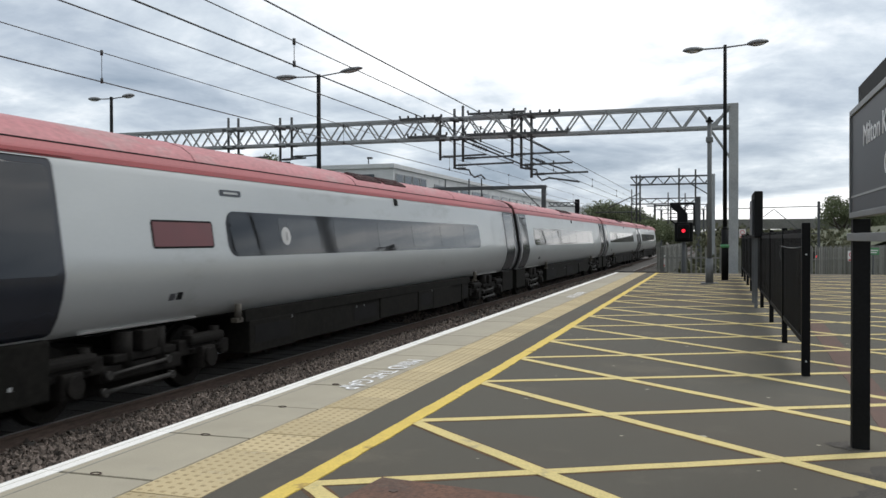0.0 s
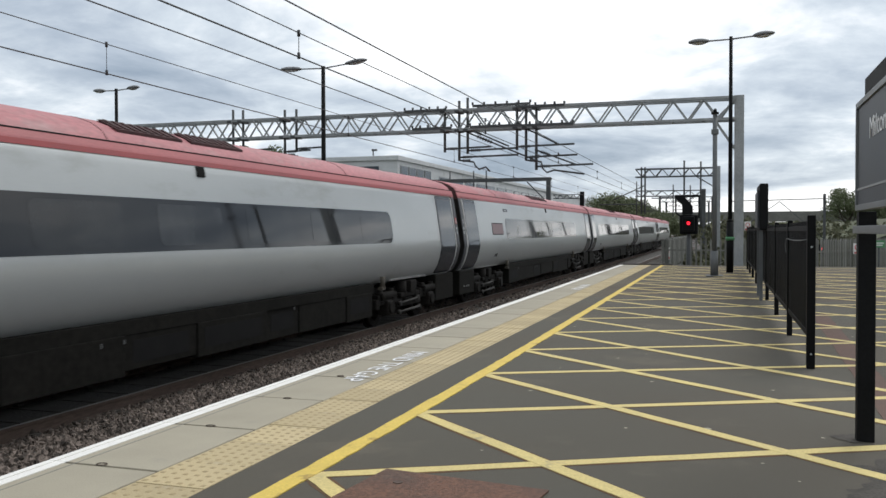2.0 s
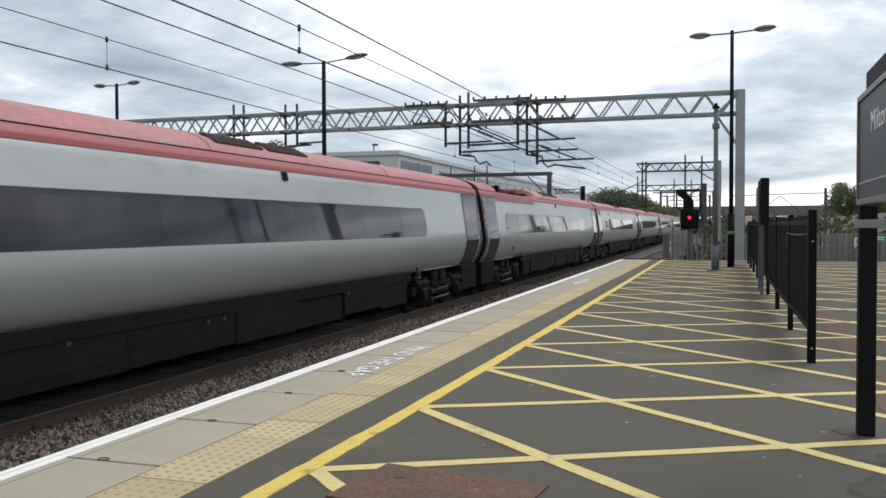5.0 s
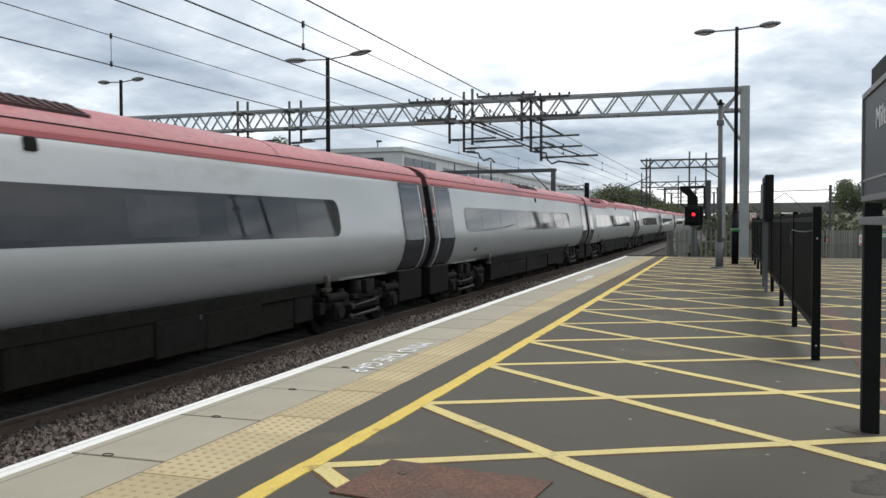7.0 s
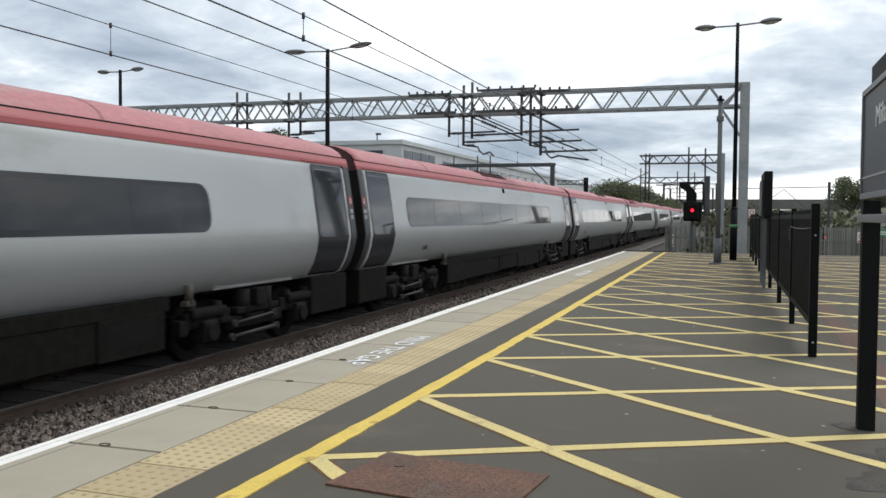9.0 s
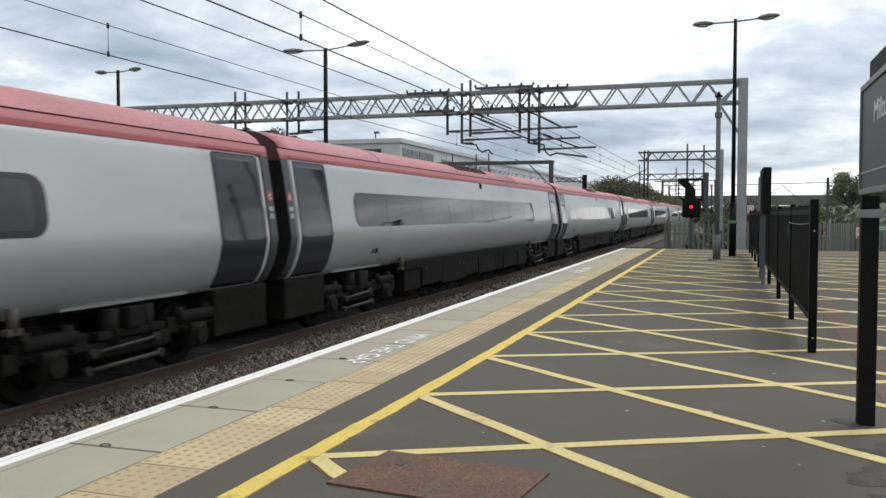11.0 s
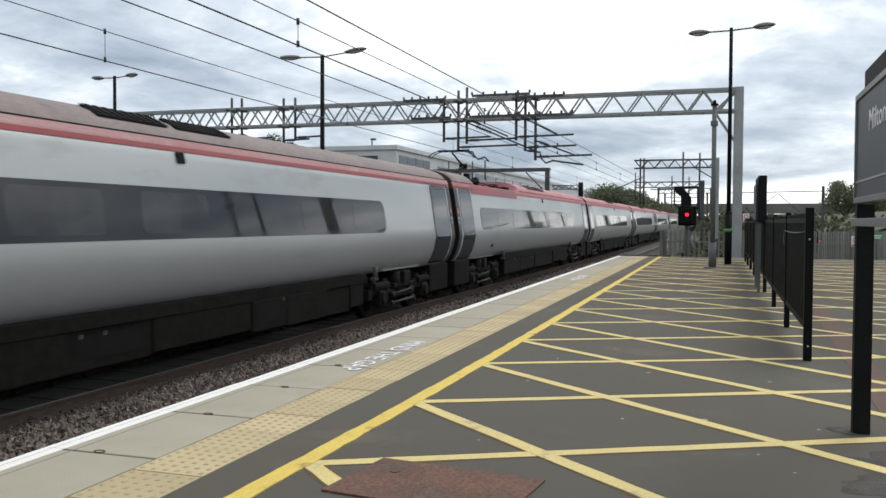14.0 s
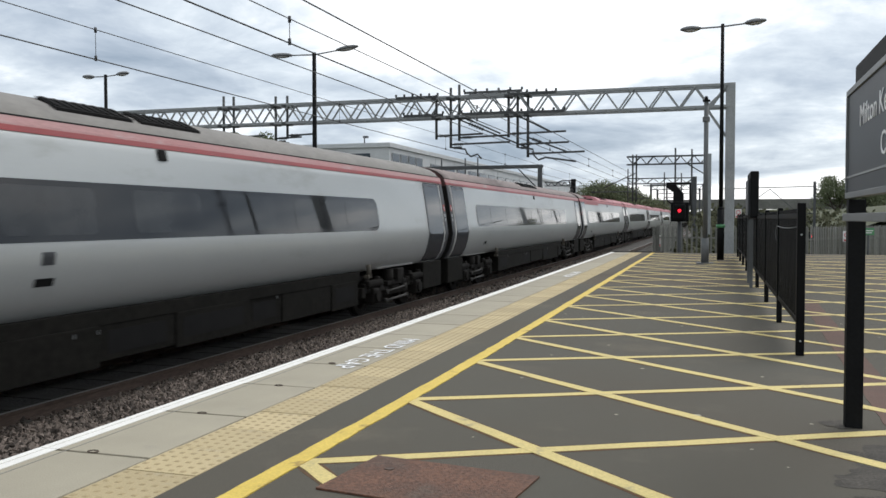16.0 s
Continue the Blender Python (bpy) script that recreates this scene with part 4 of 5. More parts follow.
    for yj in () if grey else (1.6, 10.2, 17.0) if well else (4.6, 10.2, 17.0):
        link_mesh("roof_joint", shared(("roof_joint",), lambda: loft_roof([(0.0, [(x * 1.003, z + 0.004) for x, z in ROOF[1:]]), (0.010, [(x * 1.003, z + 0.004) for x, z in ROOF[1:]])])), M_UNDER if grey else M_VENT, co, "dark roof panel joint", (0, yj, 0))
    underframe(co, k % 3)
    for yy in (0.72, 0.95, 1.16) if k == 4 else ():
        link_mesh("skirt_plate", shared(("skirt_plate",), lambda: box(bm_new(), 1.198, 1.206, 0, 0.05, 0, 0.045)), M_MIDGREY, co, "tiny pale plate on the skirt", (0, yy, 0.56))
    for yj, zj in ((7.2, 0.80), (9.9, 0.76), (10.3, 0.76), (14.6, 0.80)):
        link_mesh("data_plate", shared(("data_plate",), lambda: box(bm_new(), 1.236, 1.244, 0, 0.016, 0, 0.05)), M_SIGNRIM, co, "tiny pale plate", (0, yj, zj))
    for y0, y1 in ((0.012, 0.3), (P - 0.3, P - 0.012)):
        if not (cab and y0 > 5):
            link_mesh("gangway", shared(("gangway", y0), lambda: gangway_bm(y0, y1)), M_BLACK, co, "black rubber gangway bellows")
    for yb in (3.45, P - 3.45):
        bg_ = link_mesh("bogie", shared(("bogie_frame",), bogie_frame_bm), M_BOGIE, co, "steel bogie, its colour darkened for shade", (0, yb, 0))
        for s in (1, -1):
            for low in (True, False):
                link_mesh("traction_rod", shared(("rod", s, low), lambda: bogie_rod_bm(s, low)), M_BOGIEROD, bg_, "worn pale steel rod")
        for dy in (-1.35, 1.35):
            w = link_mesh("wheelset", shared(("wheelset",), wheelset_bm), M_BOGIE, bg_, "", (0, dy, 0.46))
            WHEELS.append((w, dy))
    if well:
        if k == 9:
            pantograph(co)
            g = lambda pr: [(x * 1.004, z + 0.006) for x, z in pr[2:]]
            link_mesh("rear_fairing", shared(("rear_fairing",), lambda: loft_roof([(0.298, g(drop(ROOF, 0.06))), (0.9, g(ROOF)), (2.31, g(ROOF)), None, (2.31, g(ROOF)), (2.786, g(WELLN))])), M_BROWNROOF, co, "unpainted brownish grey roof end")
        link_mesh("roof_equipment", shared(("well_kit", k), lambda: well_kit_bm(k == 9)), M_UNDER, co, "cables, cases and insulators on the roof")
    COACHES.append((k, co))


for k in range(1, 12):
    coach(k)

# ================= overhead line =================
GY = 30.0
def truss(name, label, y, x0, x1, z0, z1, depth, bay, mat, bar=0.06, chord=0.09):
    g = thing(name, label, "gantry", "overhead line gantries", (0, y, 0))
    for dy in (-depth / 2, depth / 2):
        for z in (z0, z1):
            bm = bm_new()
            box(bm, x0, x1, dy - chord / 2, dy + chord / 2, z - chord / 2, z + chord / 2)
            part("chord", bm, mat, g)
        n = max(2, round((x1 - x0) / bay))
        pitch = (x1 - x0) / n
        for i in range(n):
            a = x0 + pitch * i
            for nm, lo, hi in (("fall", pitch / 2, 0.0), ("rise", pitch / 2, pitch)):
                me = shared(("brace", nm, z0, z1, pitch, bar), lambda: angle_bar(bm_new(), (hi, 0, z1), (lo, 0, z0), bar, bar))
                link_mesh("brace", me, mat, g, loc=(a, dy, 0))
    n = max(2, round((x1 - x0) / bay))
    bm = bm_new()
    for i in range(n + 1):
        x = x0 + (x1 - x0) * i / n
        for z in (z0, z1):
            angle_bar(bm, (x, -depth / 2, z), (x, depth / 2, z), bar * 0.8, bar * 0.8)
        if i < n:
            angle_bar(bm, (x, -depth / 2, z1), (x + (x1 - x0) / n, depth / 2, z1), bar * 0.7, bar * 0.7)
    tagged(part("cross_bracing", bm, mat, g), kind="stuff")
    return g


def leg(g, x, z0, z1, w, d, mat):
    bm = bm_new()
    box(bm, x - w / 2, x + w / 2, -d / 2, d / 2, z0, z1, 0.015)
    return part("leg", bm, mat, g)


gantry = truss("overhead_gantry", "galvanised lattice gantry across the tracks", GY, -29.5, 0.30, 4.78, 5.48, 0.55, 0.99, M_GALV, 0.05, 0.085)
leg(gantry, 0.43, -0.9, 5.55, 0.30, 0.45, M_GALV)
leg(gantry, -29.4, -1.3, 5.55, 0.30, 0.45, M_GALV)
bm = bm_new()
angle_bar(bm, (-0.31, 0, 4.74), (0.40, 0, 3.66), 0.08, 0.08)
angle_bar(bm, (-0.31, 0, 4.80), (0.36, 0, 5.44), 0.08, 0.08)
part("knee_brace", bm, M_GALV, gantry)


def dropper_arm(g, x_mast, top, low, x_tip, z_tip, strut_x, n):
    """A drop tube from the gantry with its registration arm and insulators."""
    bm = bm_new()
    tube(bm, (x_mast, 0, low), (x_mast, 0, top), 0.05, 8)
    box(bm, x_mast - 0.09, x_mast + 0.09, -0.32, 0.32, 5.40, 5.48)
    box(bm, x_mast - 0.09, x_mast + 0.09, -0.32, 0.32, 4.72, 4.80)
    part("drop_tube", bm, M_GALVDARK, g)
    bm = bm_new()
    tube(bm, (x_mast, 0, low + 0.12), (strut_x, 0, low + 0.16), 0.035, 8)
    for j in range(5):
        tube(bm, (x_mast + 0.15 + 0.07 * j, 0, low + 0.125), (x_mast + 0.19 + 0.07 * j, 0, low + 0.125), 0.06, 8, 0.04)
    part("bracket_tube", bm, M_GALVDARK, g)
    if z_tip:
        bm = bm_new()
        path_tube(bm, [(x_mast, 0, low + 0.02), (x_mast + 0.55, 0, low - 0.06), (x_mast + 0.6, 0, z_tip + 0.22), (x_mast + 0.75, 0, z_tip + 0.08), (x_mast + 1.0, 0, z_tip + 0.16), (x_tip, 0, z_tip)], 0.034, 6)
        for j in range(5):
            tube(bm, (x_mast + 0.14 + 0.06 * j, 0, low), (x_mast + 0.175 + 0.06 * j, 0, low - 0.005), 0.06, 8, 0.04)
        part("registration_arm", bm, M_GALVDARK, g)


for x_m, top, low, tip, zt, st in ((-9.75, 5.62, 4.00, 0, 0, -8.0), (-9.20, 5.85, 3.68, -8.05, 3.27, -7.0), (-8.88, 5.95, 3.92, 0, 0, -7.1),
                                   (-7.05, 5.70, 4.00, 0, 0, -5.0), (-6.72, 5.60, 3.62, -4.65, 3.10, -4.9), (-6.35, 5.55, 3.28, 0, 0, -4.35),
                                   (-18.6, 5.95, 4.1, -17.2, 3.3, -17.4), (-18.15, 5.92, 4.2, 0, 0, -16.8), (-16.3, 5.85, 4.1, -15.0, 3.3, -15.2), (-15.8, 5.85, 4.2, 0, 0, -14.6)):
    dropper_arm(gantry, x_m, top, low, tip, zt, st, 0)
bm = bm_new()
for x0, x1, z in ((-11.2, -9.6, 5.52), (-10.9, -9.4, 4.86), (-8.6, -6.5, 5.60), (-8.7, -6.9, 4.86), (-7.0, -5.3, 5.50), (-6.9, -5.0, 4.84)):
    box(bm, x0, x1, -0.36, -0.28, z - 0.05, z + 0.03)
    box(bm, x0, x1, 0.28, 0.36, z - 0.05, z + 0.03)
    for i in range(6):
        x = x0 + (x1 - x0) * i / 5
        tube(bm, (x, -0.32, z + 0.03), (x, -0.32, z + 0.12), 0.04, 6)
tagged(part("mounting_beam", bm, M_GALVDARK, gantry), kind="stuff")
bm = bm_new()
for a, b in (((-8.9, 0, 4.85), (-7.35, 0, 4.15)), ((-8.9, 0, 4.70), (-6.2, 0, 3.55)), ((-7.1, 0, 4.95), (-5.6, 0, 4.18)), ((-6.4, 0, 4.0), (-4.9, 0, 3.42))):
    tube(bm, a, b, 0.028, 8)
    a, b = Vector(a), Vector(b)
    for j in range(6):
        p = a.lerp(b, 0.15 + 0.035 * j)
        tube(bm, p, a.lerp(b, 0.165 + 0.035 * j), 0.07, 8, 0.045)
tagged(part("stay_tube", bm, M_GALVDARK, gantry), kind="stuff")


def wire(label, x, zc, r=0.0075, sag=0.0, x2=None, y0=-12, y1=420):
    bm = bm_new()
    span = 60.0
    pts, y = [], y0
    while y <= y1:
        u = ((y - GY) / span) % 1.0
        f = (y - y0) / (y1 - y0)
        pts.append((x + ((x2 - x) * f if x2 is not None else 0.0), y, zc - sag * 4 * u * (1 - u) + sag * 0.9))
        y += 6.0
    path_tube(bm, pts, r, 5)
    return tagged(part("overhead_wire", bm, M_COPPER), label, "wire", "overhead wires")


wire("dark contact wire above the running track", -8.1, 3.29, 0.009)
wire("dark catenary wire carrying the contact wire", -8.1, 3.695, 0.0065)
wire("dark contact wire above the platform track", -4.6, 3.09, 0.009)
wire("dark catenary wire carrying the contact wire", -4.6, 3.363, 0.0065)
wire("dark feeder wire on the gantries", -8.1, 4.205, 0.011)
wire("dark feeder wire on the gantries", -4.6, 3.655, 0.010)
for x, zs in ((-8.1, (3.29, 3.695)), (-4.6, (3.09, 3.363))):
    for i in range(6):
        y = 9.86 + 8.0 * i if x < -6 else 8.80 + 8.0 * i
        bm = bm_new()
        tube(bm, (x, y, zs[0]), (x, y, zs[1]), 0.0045, 5)
        tube(bm, (x, y, zs[0] - 0.02), (x, y, zs[0] + 0.05), 0.02, 6)
        tube(bm, (x, y, zs[1] - 0.04), (x, y, zs[1] + 0.03), 0.02, 6)
        tagged(part("wire_dropper", bm, M_COPPER), "thin dropper between catenary and contact wire", "dropper", "wire droppers")

# farther gantries
g2 = truss("overhead_gantry", "lattice cantilever gantry farther along the line", 62, -6.0, -0.55, 4.90, 5.45, 0.5, 0.95, M_GALVDARK, 0.05, 0.08)
leg(g2, -0.45, -1.3, 5.55, 0.28, 0.4, M_GALV)
bm = bm_new()
angle_bar(bm, (-0.5, 0, 4.0), (-2.0, 0, 4.95), 0.07, 0.07)
for x, lo, hi in ((-5.6, 2.3, 5.6), (-5.35, 2.3, 5.6), (-2.7, 1.4, 6.0), (-1.6, 1.4, 5.9)):
    tube(bm, (x, 0, lo), (x, 0, hi), 0.06, 8)
for a, b in (((-2.7, 0, 3.0), (-1.5, 0, 3.9)), ((-5.4, 0, 3.0), (-8.5, 0, 3.0)), ((-2.7, 0, 3.4), (-4.9, 0, 3.4)), ((-5.4, 0, 4.3), (-7.6, 0, 3.3))):
    tube(bm, a, b, 0.04, 6)
tagged(part("drop_tube", bm, M_GALVDARK, g2), kind="stuff")
g3 = truss("overhead_gantry", "lattice gantry far along the line", 92, -8.9, -2.2, 4.72, 5.28, 0.5, 1.3, M_GALVDARK, 0.055, 0.09)
leg(g3, -2.1, -1.3, 5.4, 0.45, 0.4, M_GALVDARK)
bm = bm_new()
for x, lo, hi in ((-8.8, 2.6, 6.3), (-5.1, 2.6, 5.9), (-3.4, 2.0, 5.8)):
    tube(bm, (x, 0, lo), (x, 0, hi), 0.06, 8)
for a, b in (((-8.8, 0, 3.2), (-6.5, 0, 3.2)), ((-5.1, 0, 3.3), (-3.0, 0, 3.3)), ((-8.8, 0, 4.4), (-7.0, 0, 3.3))):
    tube(bm, a, b, 0.045, 6)
tagged(part("drop_tube", bm, M_GALVDARK, g3), kind="stuff")
for y, xs in ((150, (-10.5, -2.0)), (175, (-11.0, -3.0))):
    g = truss("overhead_gantry", "lattice gantry far along the line", y, *xs, 6.0, 6.8, 0.5, 1.5, M_GALVDARK, 0.06, 0.1)
    leg(g, xs[1], -1.3, 6.9, 0.35, 0.4, M_GALVDARK)
    leg(g, xs[0], -1.3, 6.9, 0.35, 0.4, M_GALVDARK)
signal_gantry = truss("overhead_gantry", "short lattice cantilever with a broad dark post, far along the line", 135, -25.8, -21.6, 6.25, 6.85, 0.5, 1.0, M_GALVDARK, 0.06, 0.1)
leg(signal_gantry, -21.3, -1.3, 7.3, 0.68, 0.5, M_BLACKPAINT)
portal = thing("steel_portal", "plain grey box-beam portal over the far tracks", "gantry", "overhead line gantries", (0, 70, 0))
bm = bm_new(); box(bm, -26.5, -13.6, -0.15, 0.15, 5.25, 5.55, 0.02); part("beam", bm, M_GALVDARK, portal)
for x in (-13.8, -26.3):
    leg(portal, x, -1.3, 5.25, 0.34, 0.34, M_GALVDARK)
bm = bm_new(); angle_bar(bm, (-13.8, 0, 3.4), (-15.6, 0, 5.2), 0.09, 0.09); part("brace", bm, M_GALVDARK, portal)
for x in (-20.2, -19.1, -22.3):
    bm = bm_new(); tube(bm, (x, 0, 4.6), (x, 0, 6.2), 0.06, 8); part("drop_tube", bm, M_GALVDARK, portal)

# ================= station lamps =================


def lamp(x, y, base, top, span, r, label, tilt=(6, 6)):
    l = thing("street_lamp", label, "street lamp", "platform lamps", (x, y, 0))
    bm = bm_new()
    tube(bm, (0, 0, base), (0, 0, base + 1.35), r * 1.75, 12)
    tube(bm, (0, 0, base + 1.35), (0, 0, base + 1.42), r * 1.75, 12, r * 1.1)
    tube(bm, (0, 0, base + 1.42), (0, 0, top + 0.05), r * 1.1, 12, r * 0.85)
    part("column", bm, M_BLACKPAINT, l)
    for s, t in ((-1, tilt[0]), (1, tilt[1])):
        dz = math.tan(radians(t)) * span * 0.5
        bm = bm_new()
        tube(bm, (0, 0, top - 0.02), (s * span * 0.28, 0, top - 0.02 + dz * 0.5), 0.022, 8)
        part("arm", bm, M_LAMPGREY, l)
        bm = bm_new()
        bmesh.ops.create_uvsphere(bm, u_segments=16, v_segments=8, radius=1.0)
        L = span * 0.27
        for v in bm.verts:
            v.co = Vector((v.co.x * L * 0.5, v.co.y * 0.16, v.co.z * (0.085 if v.co.z > 0 else 0.06)))
        for f in bm.faces:
            f.smooth = True
        bm.transform(Matrix.Translation((s * span * 0.385, 0, top - 0.02 + dz * 0.75)) @ Matrix.Rotation(radians(-t * s), 4, "Y"))
        head = part("lamp_head", bm, M_LAMPGREY, l, "grey oval lamp head")
        bm = bm_new()
        bmesh.ops.create_uvsphere(bm, u_segments=14, v_segments=6, radius=1.0)
        for v in bm.verts:
            v.co = Vector((v.co.x * L * 0.34, v.co.y * 0.12, min(v.co.z, 0) * 0.05 - 0.035))
        bm.transform(Matrix.Translation((s * span * 0.385, 0, top - 0.02 + dz * 0.75)) @ Matrix.Rotation(radians(-t * s), 4, "Y"))
        part("lens", bm, M_LENS, head, "pale lamp lens")
    return l


lampR = lamp(0.13, 24.2, 0.0, 6.22, 2.12, 0.052, "tall black twin-headed lamp column on the platform", (-1, 5))
bm = bm_new(); tube(bm, (0, 0, 0.86), (0, 0, 0.95), 0.115, 12); part("band", bm, M_GREEN, lampR, "green identification band")
lamp(-12.4, 25.4, -1.36, 6.42, 3.0, 0.075, "tall black twin-headed lamp column beyond the train", (2, 7))
lamp(-22.0, 27.3, -1.36, 6.50, 2.0, 0.07, "tall black twin-headed lamp column beyond the train", (2, 5))

# ================= platform furniture =================
post = thing("grey_post", "plain galvanised post standing on the platform", "post", loc=(-0.24, 22.0, 0))
bm = bm_new(); tube(bm, (0, 0, 0.6), (0, 0, 3.95), 0.055, 12); part("shaft", bm, M_POST, post)
bm = bm_new(); tube(bm, (0, 0, 0), (0, 0, 0.62), 0.092, 12); box(bm, -0.2, 0.2, -0.2, 0.2, 0, 0.03, 0.01); part("base", bm, M_POST, post)
bm = bm_new(); box(bm, -0.09, 0.09, -0.09, 0.09, 3.95, 3.99, 0.015); tube(bm, (0, 0, 3.99), (0, 0, 4.08), 0.05, 10, 0.03)
part("cap", bm, M_BLACKPAINT, post)
bm = bm_new(); box(bm, -0.085, 0.085, -0.08, 0.08, 3.46, 3.58, 0.012); part("collar", bm, M_POST, post)

# black railing
fence = thing("railing", "black steel bar railing along the platform", "railing", loc=(0.66, 7.49, 0), rz=0.12)
FY = [0.0, 2.31, 4.65, 7.19, 9.5, 11.8, 14.1, 16.4, 18.7]
for i, y in enumerate(FY):
    bm = bm_new()
    w = 0.027 if i else 0.032
    box(bm, -w, w, y - w, y + w, 0, 1.22 if i else 1.235, 0.007)
    post_ob = part("post", bm, M_RAILING, fence)
for a, b in zip(FY[:-1], FY[1:]):
    for z in (0.27, 1.13):
        bm = bm_new(); box(bm, -0.02, 0.02, a + 0.04, b - 0.04, z - 0.022, z + 0.022, 0.003); part("rail", bm, M_RAILING, fence)
bar_me = shared(("railing_bar",), lambda: box(bm_new(), -0.014, 0.014, -0.02, 0.02, 0.29, 1.19))
for a, b in zip(FY[:-1], FY[1:]):
    n = round((b - a) / 0.085)
    for i in range(1, n):
        link_mesh("bar", bar_me, M_RAILING, fence, loc=(0, a + (b - a) * i / n, 0))

bm = bm_new()
path_tube(bm, [(-0.035, 0.02, 1.04), (-0.04, 0.6, 1.025), (-0.04, 1.4, 1.02), (-0.035, 2.28, 1.03), (-0.05, 2.3, 0.96), (-0.045, 2.2, 0.88)], 0.0035, 6)
part("cable", bm, M_SIGNRIM, fence, "thin pale cable tied along the railing")
for y, z in ((0.0, 0.98), (0.0, 0.12)):
    bm = bm_new(); tube(bm, (0.0, y - 0.040, z), (0.0, y - 0.032, z), 0.008, 8); part("bolt", bm, M_MIDGREY, fence, "bright bolt head")

# information board seen edge-on above the railing
board = thing("information_board", "black poster board on grey posts behind the railing", "sign", loc=(0.55, 14.6, 0))
for y in (0, 1.1):
    bm = bm_new(); box(bm, -0.025, 0.025, y - 0.025, y + 0.025, 0, 1.2); part("post", bm, M_POST, board)
bm = bm_new(); box(bm, -0.03, 0.10, -0.1, 1.25, 1.12, 1.86, 0.02); part("casing", bm, M_BLACKPAINT, board)
bm = bm_new(); box(bm, -0.06, -0.032, 0.0, 1.15, 1.16, 1.74, 0.01); part("panel", bm, M_SIGN, board)

# station name board
sign = thing("station_sign", "dark grey station name board with white lettering on black posts", "sign", loc=(0.715, 5.0, 0))
bm = bm_new(); box(bm, -0.05, 0.035, -0.045, 0.035, 0.0, 1.21, 0.004); part("post", bm, M_BLACKPAINT, sign)
bm = bm_new(); box(bm, -0.05, 0.035, -2.445, -2.355, 0.0, 1.21, 0.004); part("post", bm, M_BLACKPAINT, sign)
bm = bm_new(); box(bm, -0.045, -0.022, -2.5, 0.04, 1.235, 1.765, 0.004); panel = part("panel", bm, M_SIGN, sign)
for z0, z1 in ((1.215, 1.245), (1.755, 1.785)):
    bm = bm_new(); box(bm, -0.055, -0.012, -2.52, 0.06, z0, z1, 0.003); part("rim", bm, M_SIGNRIM, sign, "grey metal rim")
bm = bm_new(); box(bm, -0.055, -0.012, 0.04, 0.062, 1.2455, 1.7545); part("rim", bm, M_SIGNRIM, sign, "grey metal rim")
bm = bm_new(); box(bm, -0.0215, 0.025, -2.5, -0.01, 1.45, 1.905, 0.004); part("rear_panel", bm, M_BLACKPAINT, sign, "black back panel")
bm = bm_new(); box(bm, -0.066, -0.0505, -2.5, 0.06, 1.095, 1.135, 0.003); part("crossbar", bm, M_SIGNRIM, sign, "grey crossbar")
bm = bm_new(); box(bm, -0.049, -0.0455, -2.5, 0.038, 1.322, 1.332); part("rule", bm, M_MIDGREY, panel, "thin pale rule")
SM = pose(0, 0, 0, 90, 0, -90)
NAME_M = SM @ Matrix.Diagonal((1.25, 1, 1, 1))
first = text_mesh("name_word", "Milton", 0.146, M_LETTER, panel, Matrix.Translation((-0.047, -0.35, 1.56)) @ NAME_M, "white station name")
along = max(v.co.x for v in first.data.vertices) * 1.25 + 0.055
text_mesh("name_word", "Keynes", 0.146, M_LETTER, panel, Matrix.Translation((-0.047, -0.35 - along, 1.56)) @ NAME_M, "white station name")
text_mesh("name_word", "Central", 0.146, M_LETTER, panel, Matrix.Translation((-0.047, -0.92, 1.38)) @ SM @ Matrix.Diagonal((1.25, 1, 1, 1)), "white station name")

# rusty cover in the asphalt
cover_t = thing("manhole_cover", "rusty brown chequer-plate cover set in the asphalt", "manhole cover", loc=(-1.130, 3.384, 0), rz=-7)
bm = bm_new(); box(bm, -0.394, 0.394, -0.265, 0.265, 0.0, 0.010, 0.003); lid = part("lid", bm, M_RUST, cover_t)
bm = bm_new()
for i in range(22):
    for j in range(14):
        x, y = -0.37 + i * 0.035, -0.236 + j * 0.036
        a = radians(45 if (i + j) % 2 else -45)
        d = Vector((math.cos(a), math.sin(a), 0)) * 0.011
        n = Vector((-d.y, d.x, 0)) * 0.28
        c = Vector((x, y, 0.0102))
        bm.faces.new([bm.verts.new(c + q + Vector((0, 0, 0.0025))) for q in (d, n, -d, -n)])
tagged(part("tread_pattern", bm, M_RUST, lid), kind="stuff")
for x, y in ((-0.24, 0.09), (0.26, -0.17)):
    bm = bm_new(); tube(bm, (x, y, 0.010), (x, y, 0.013), 0.022, 10); part("lifting_hole", bm, M_RAILSIDE, lid)

# ================= signal and palisade behind the platform's end =================
sig = thing("railway_signal", "black colour-light signal showing red", "signal", loc=(-1.20, 31.2, 0))
bm = bm_new(); tube(bm, (0, 0.1, -1.3), (0, 0.1, 1.2), 0.07, 10); part("post", bm, M_GALVDARK, sig)
bm = bm_new(); box(bm, -0.31, 0.31, -0.06, 0.10, 1.0, 1.68, 0.05); head = part("backboard", bm, M_BLACKPAINT, sig)
bm = bm_new(); box(bm, -0.20, 0.20, -0.20, -0.06, 1.08, 1.62, 0.06); part("housing", bm, M_BLACKPAINT, head)
bm = bm_new(); tube(bm, (0.0, -0.235, 1.38), (0.0, -0.20, 1.38), 0.06, 16); part("red_lamp", bm, M_REDLAMP, head, "glowing red aspect")
bm = bm_new()
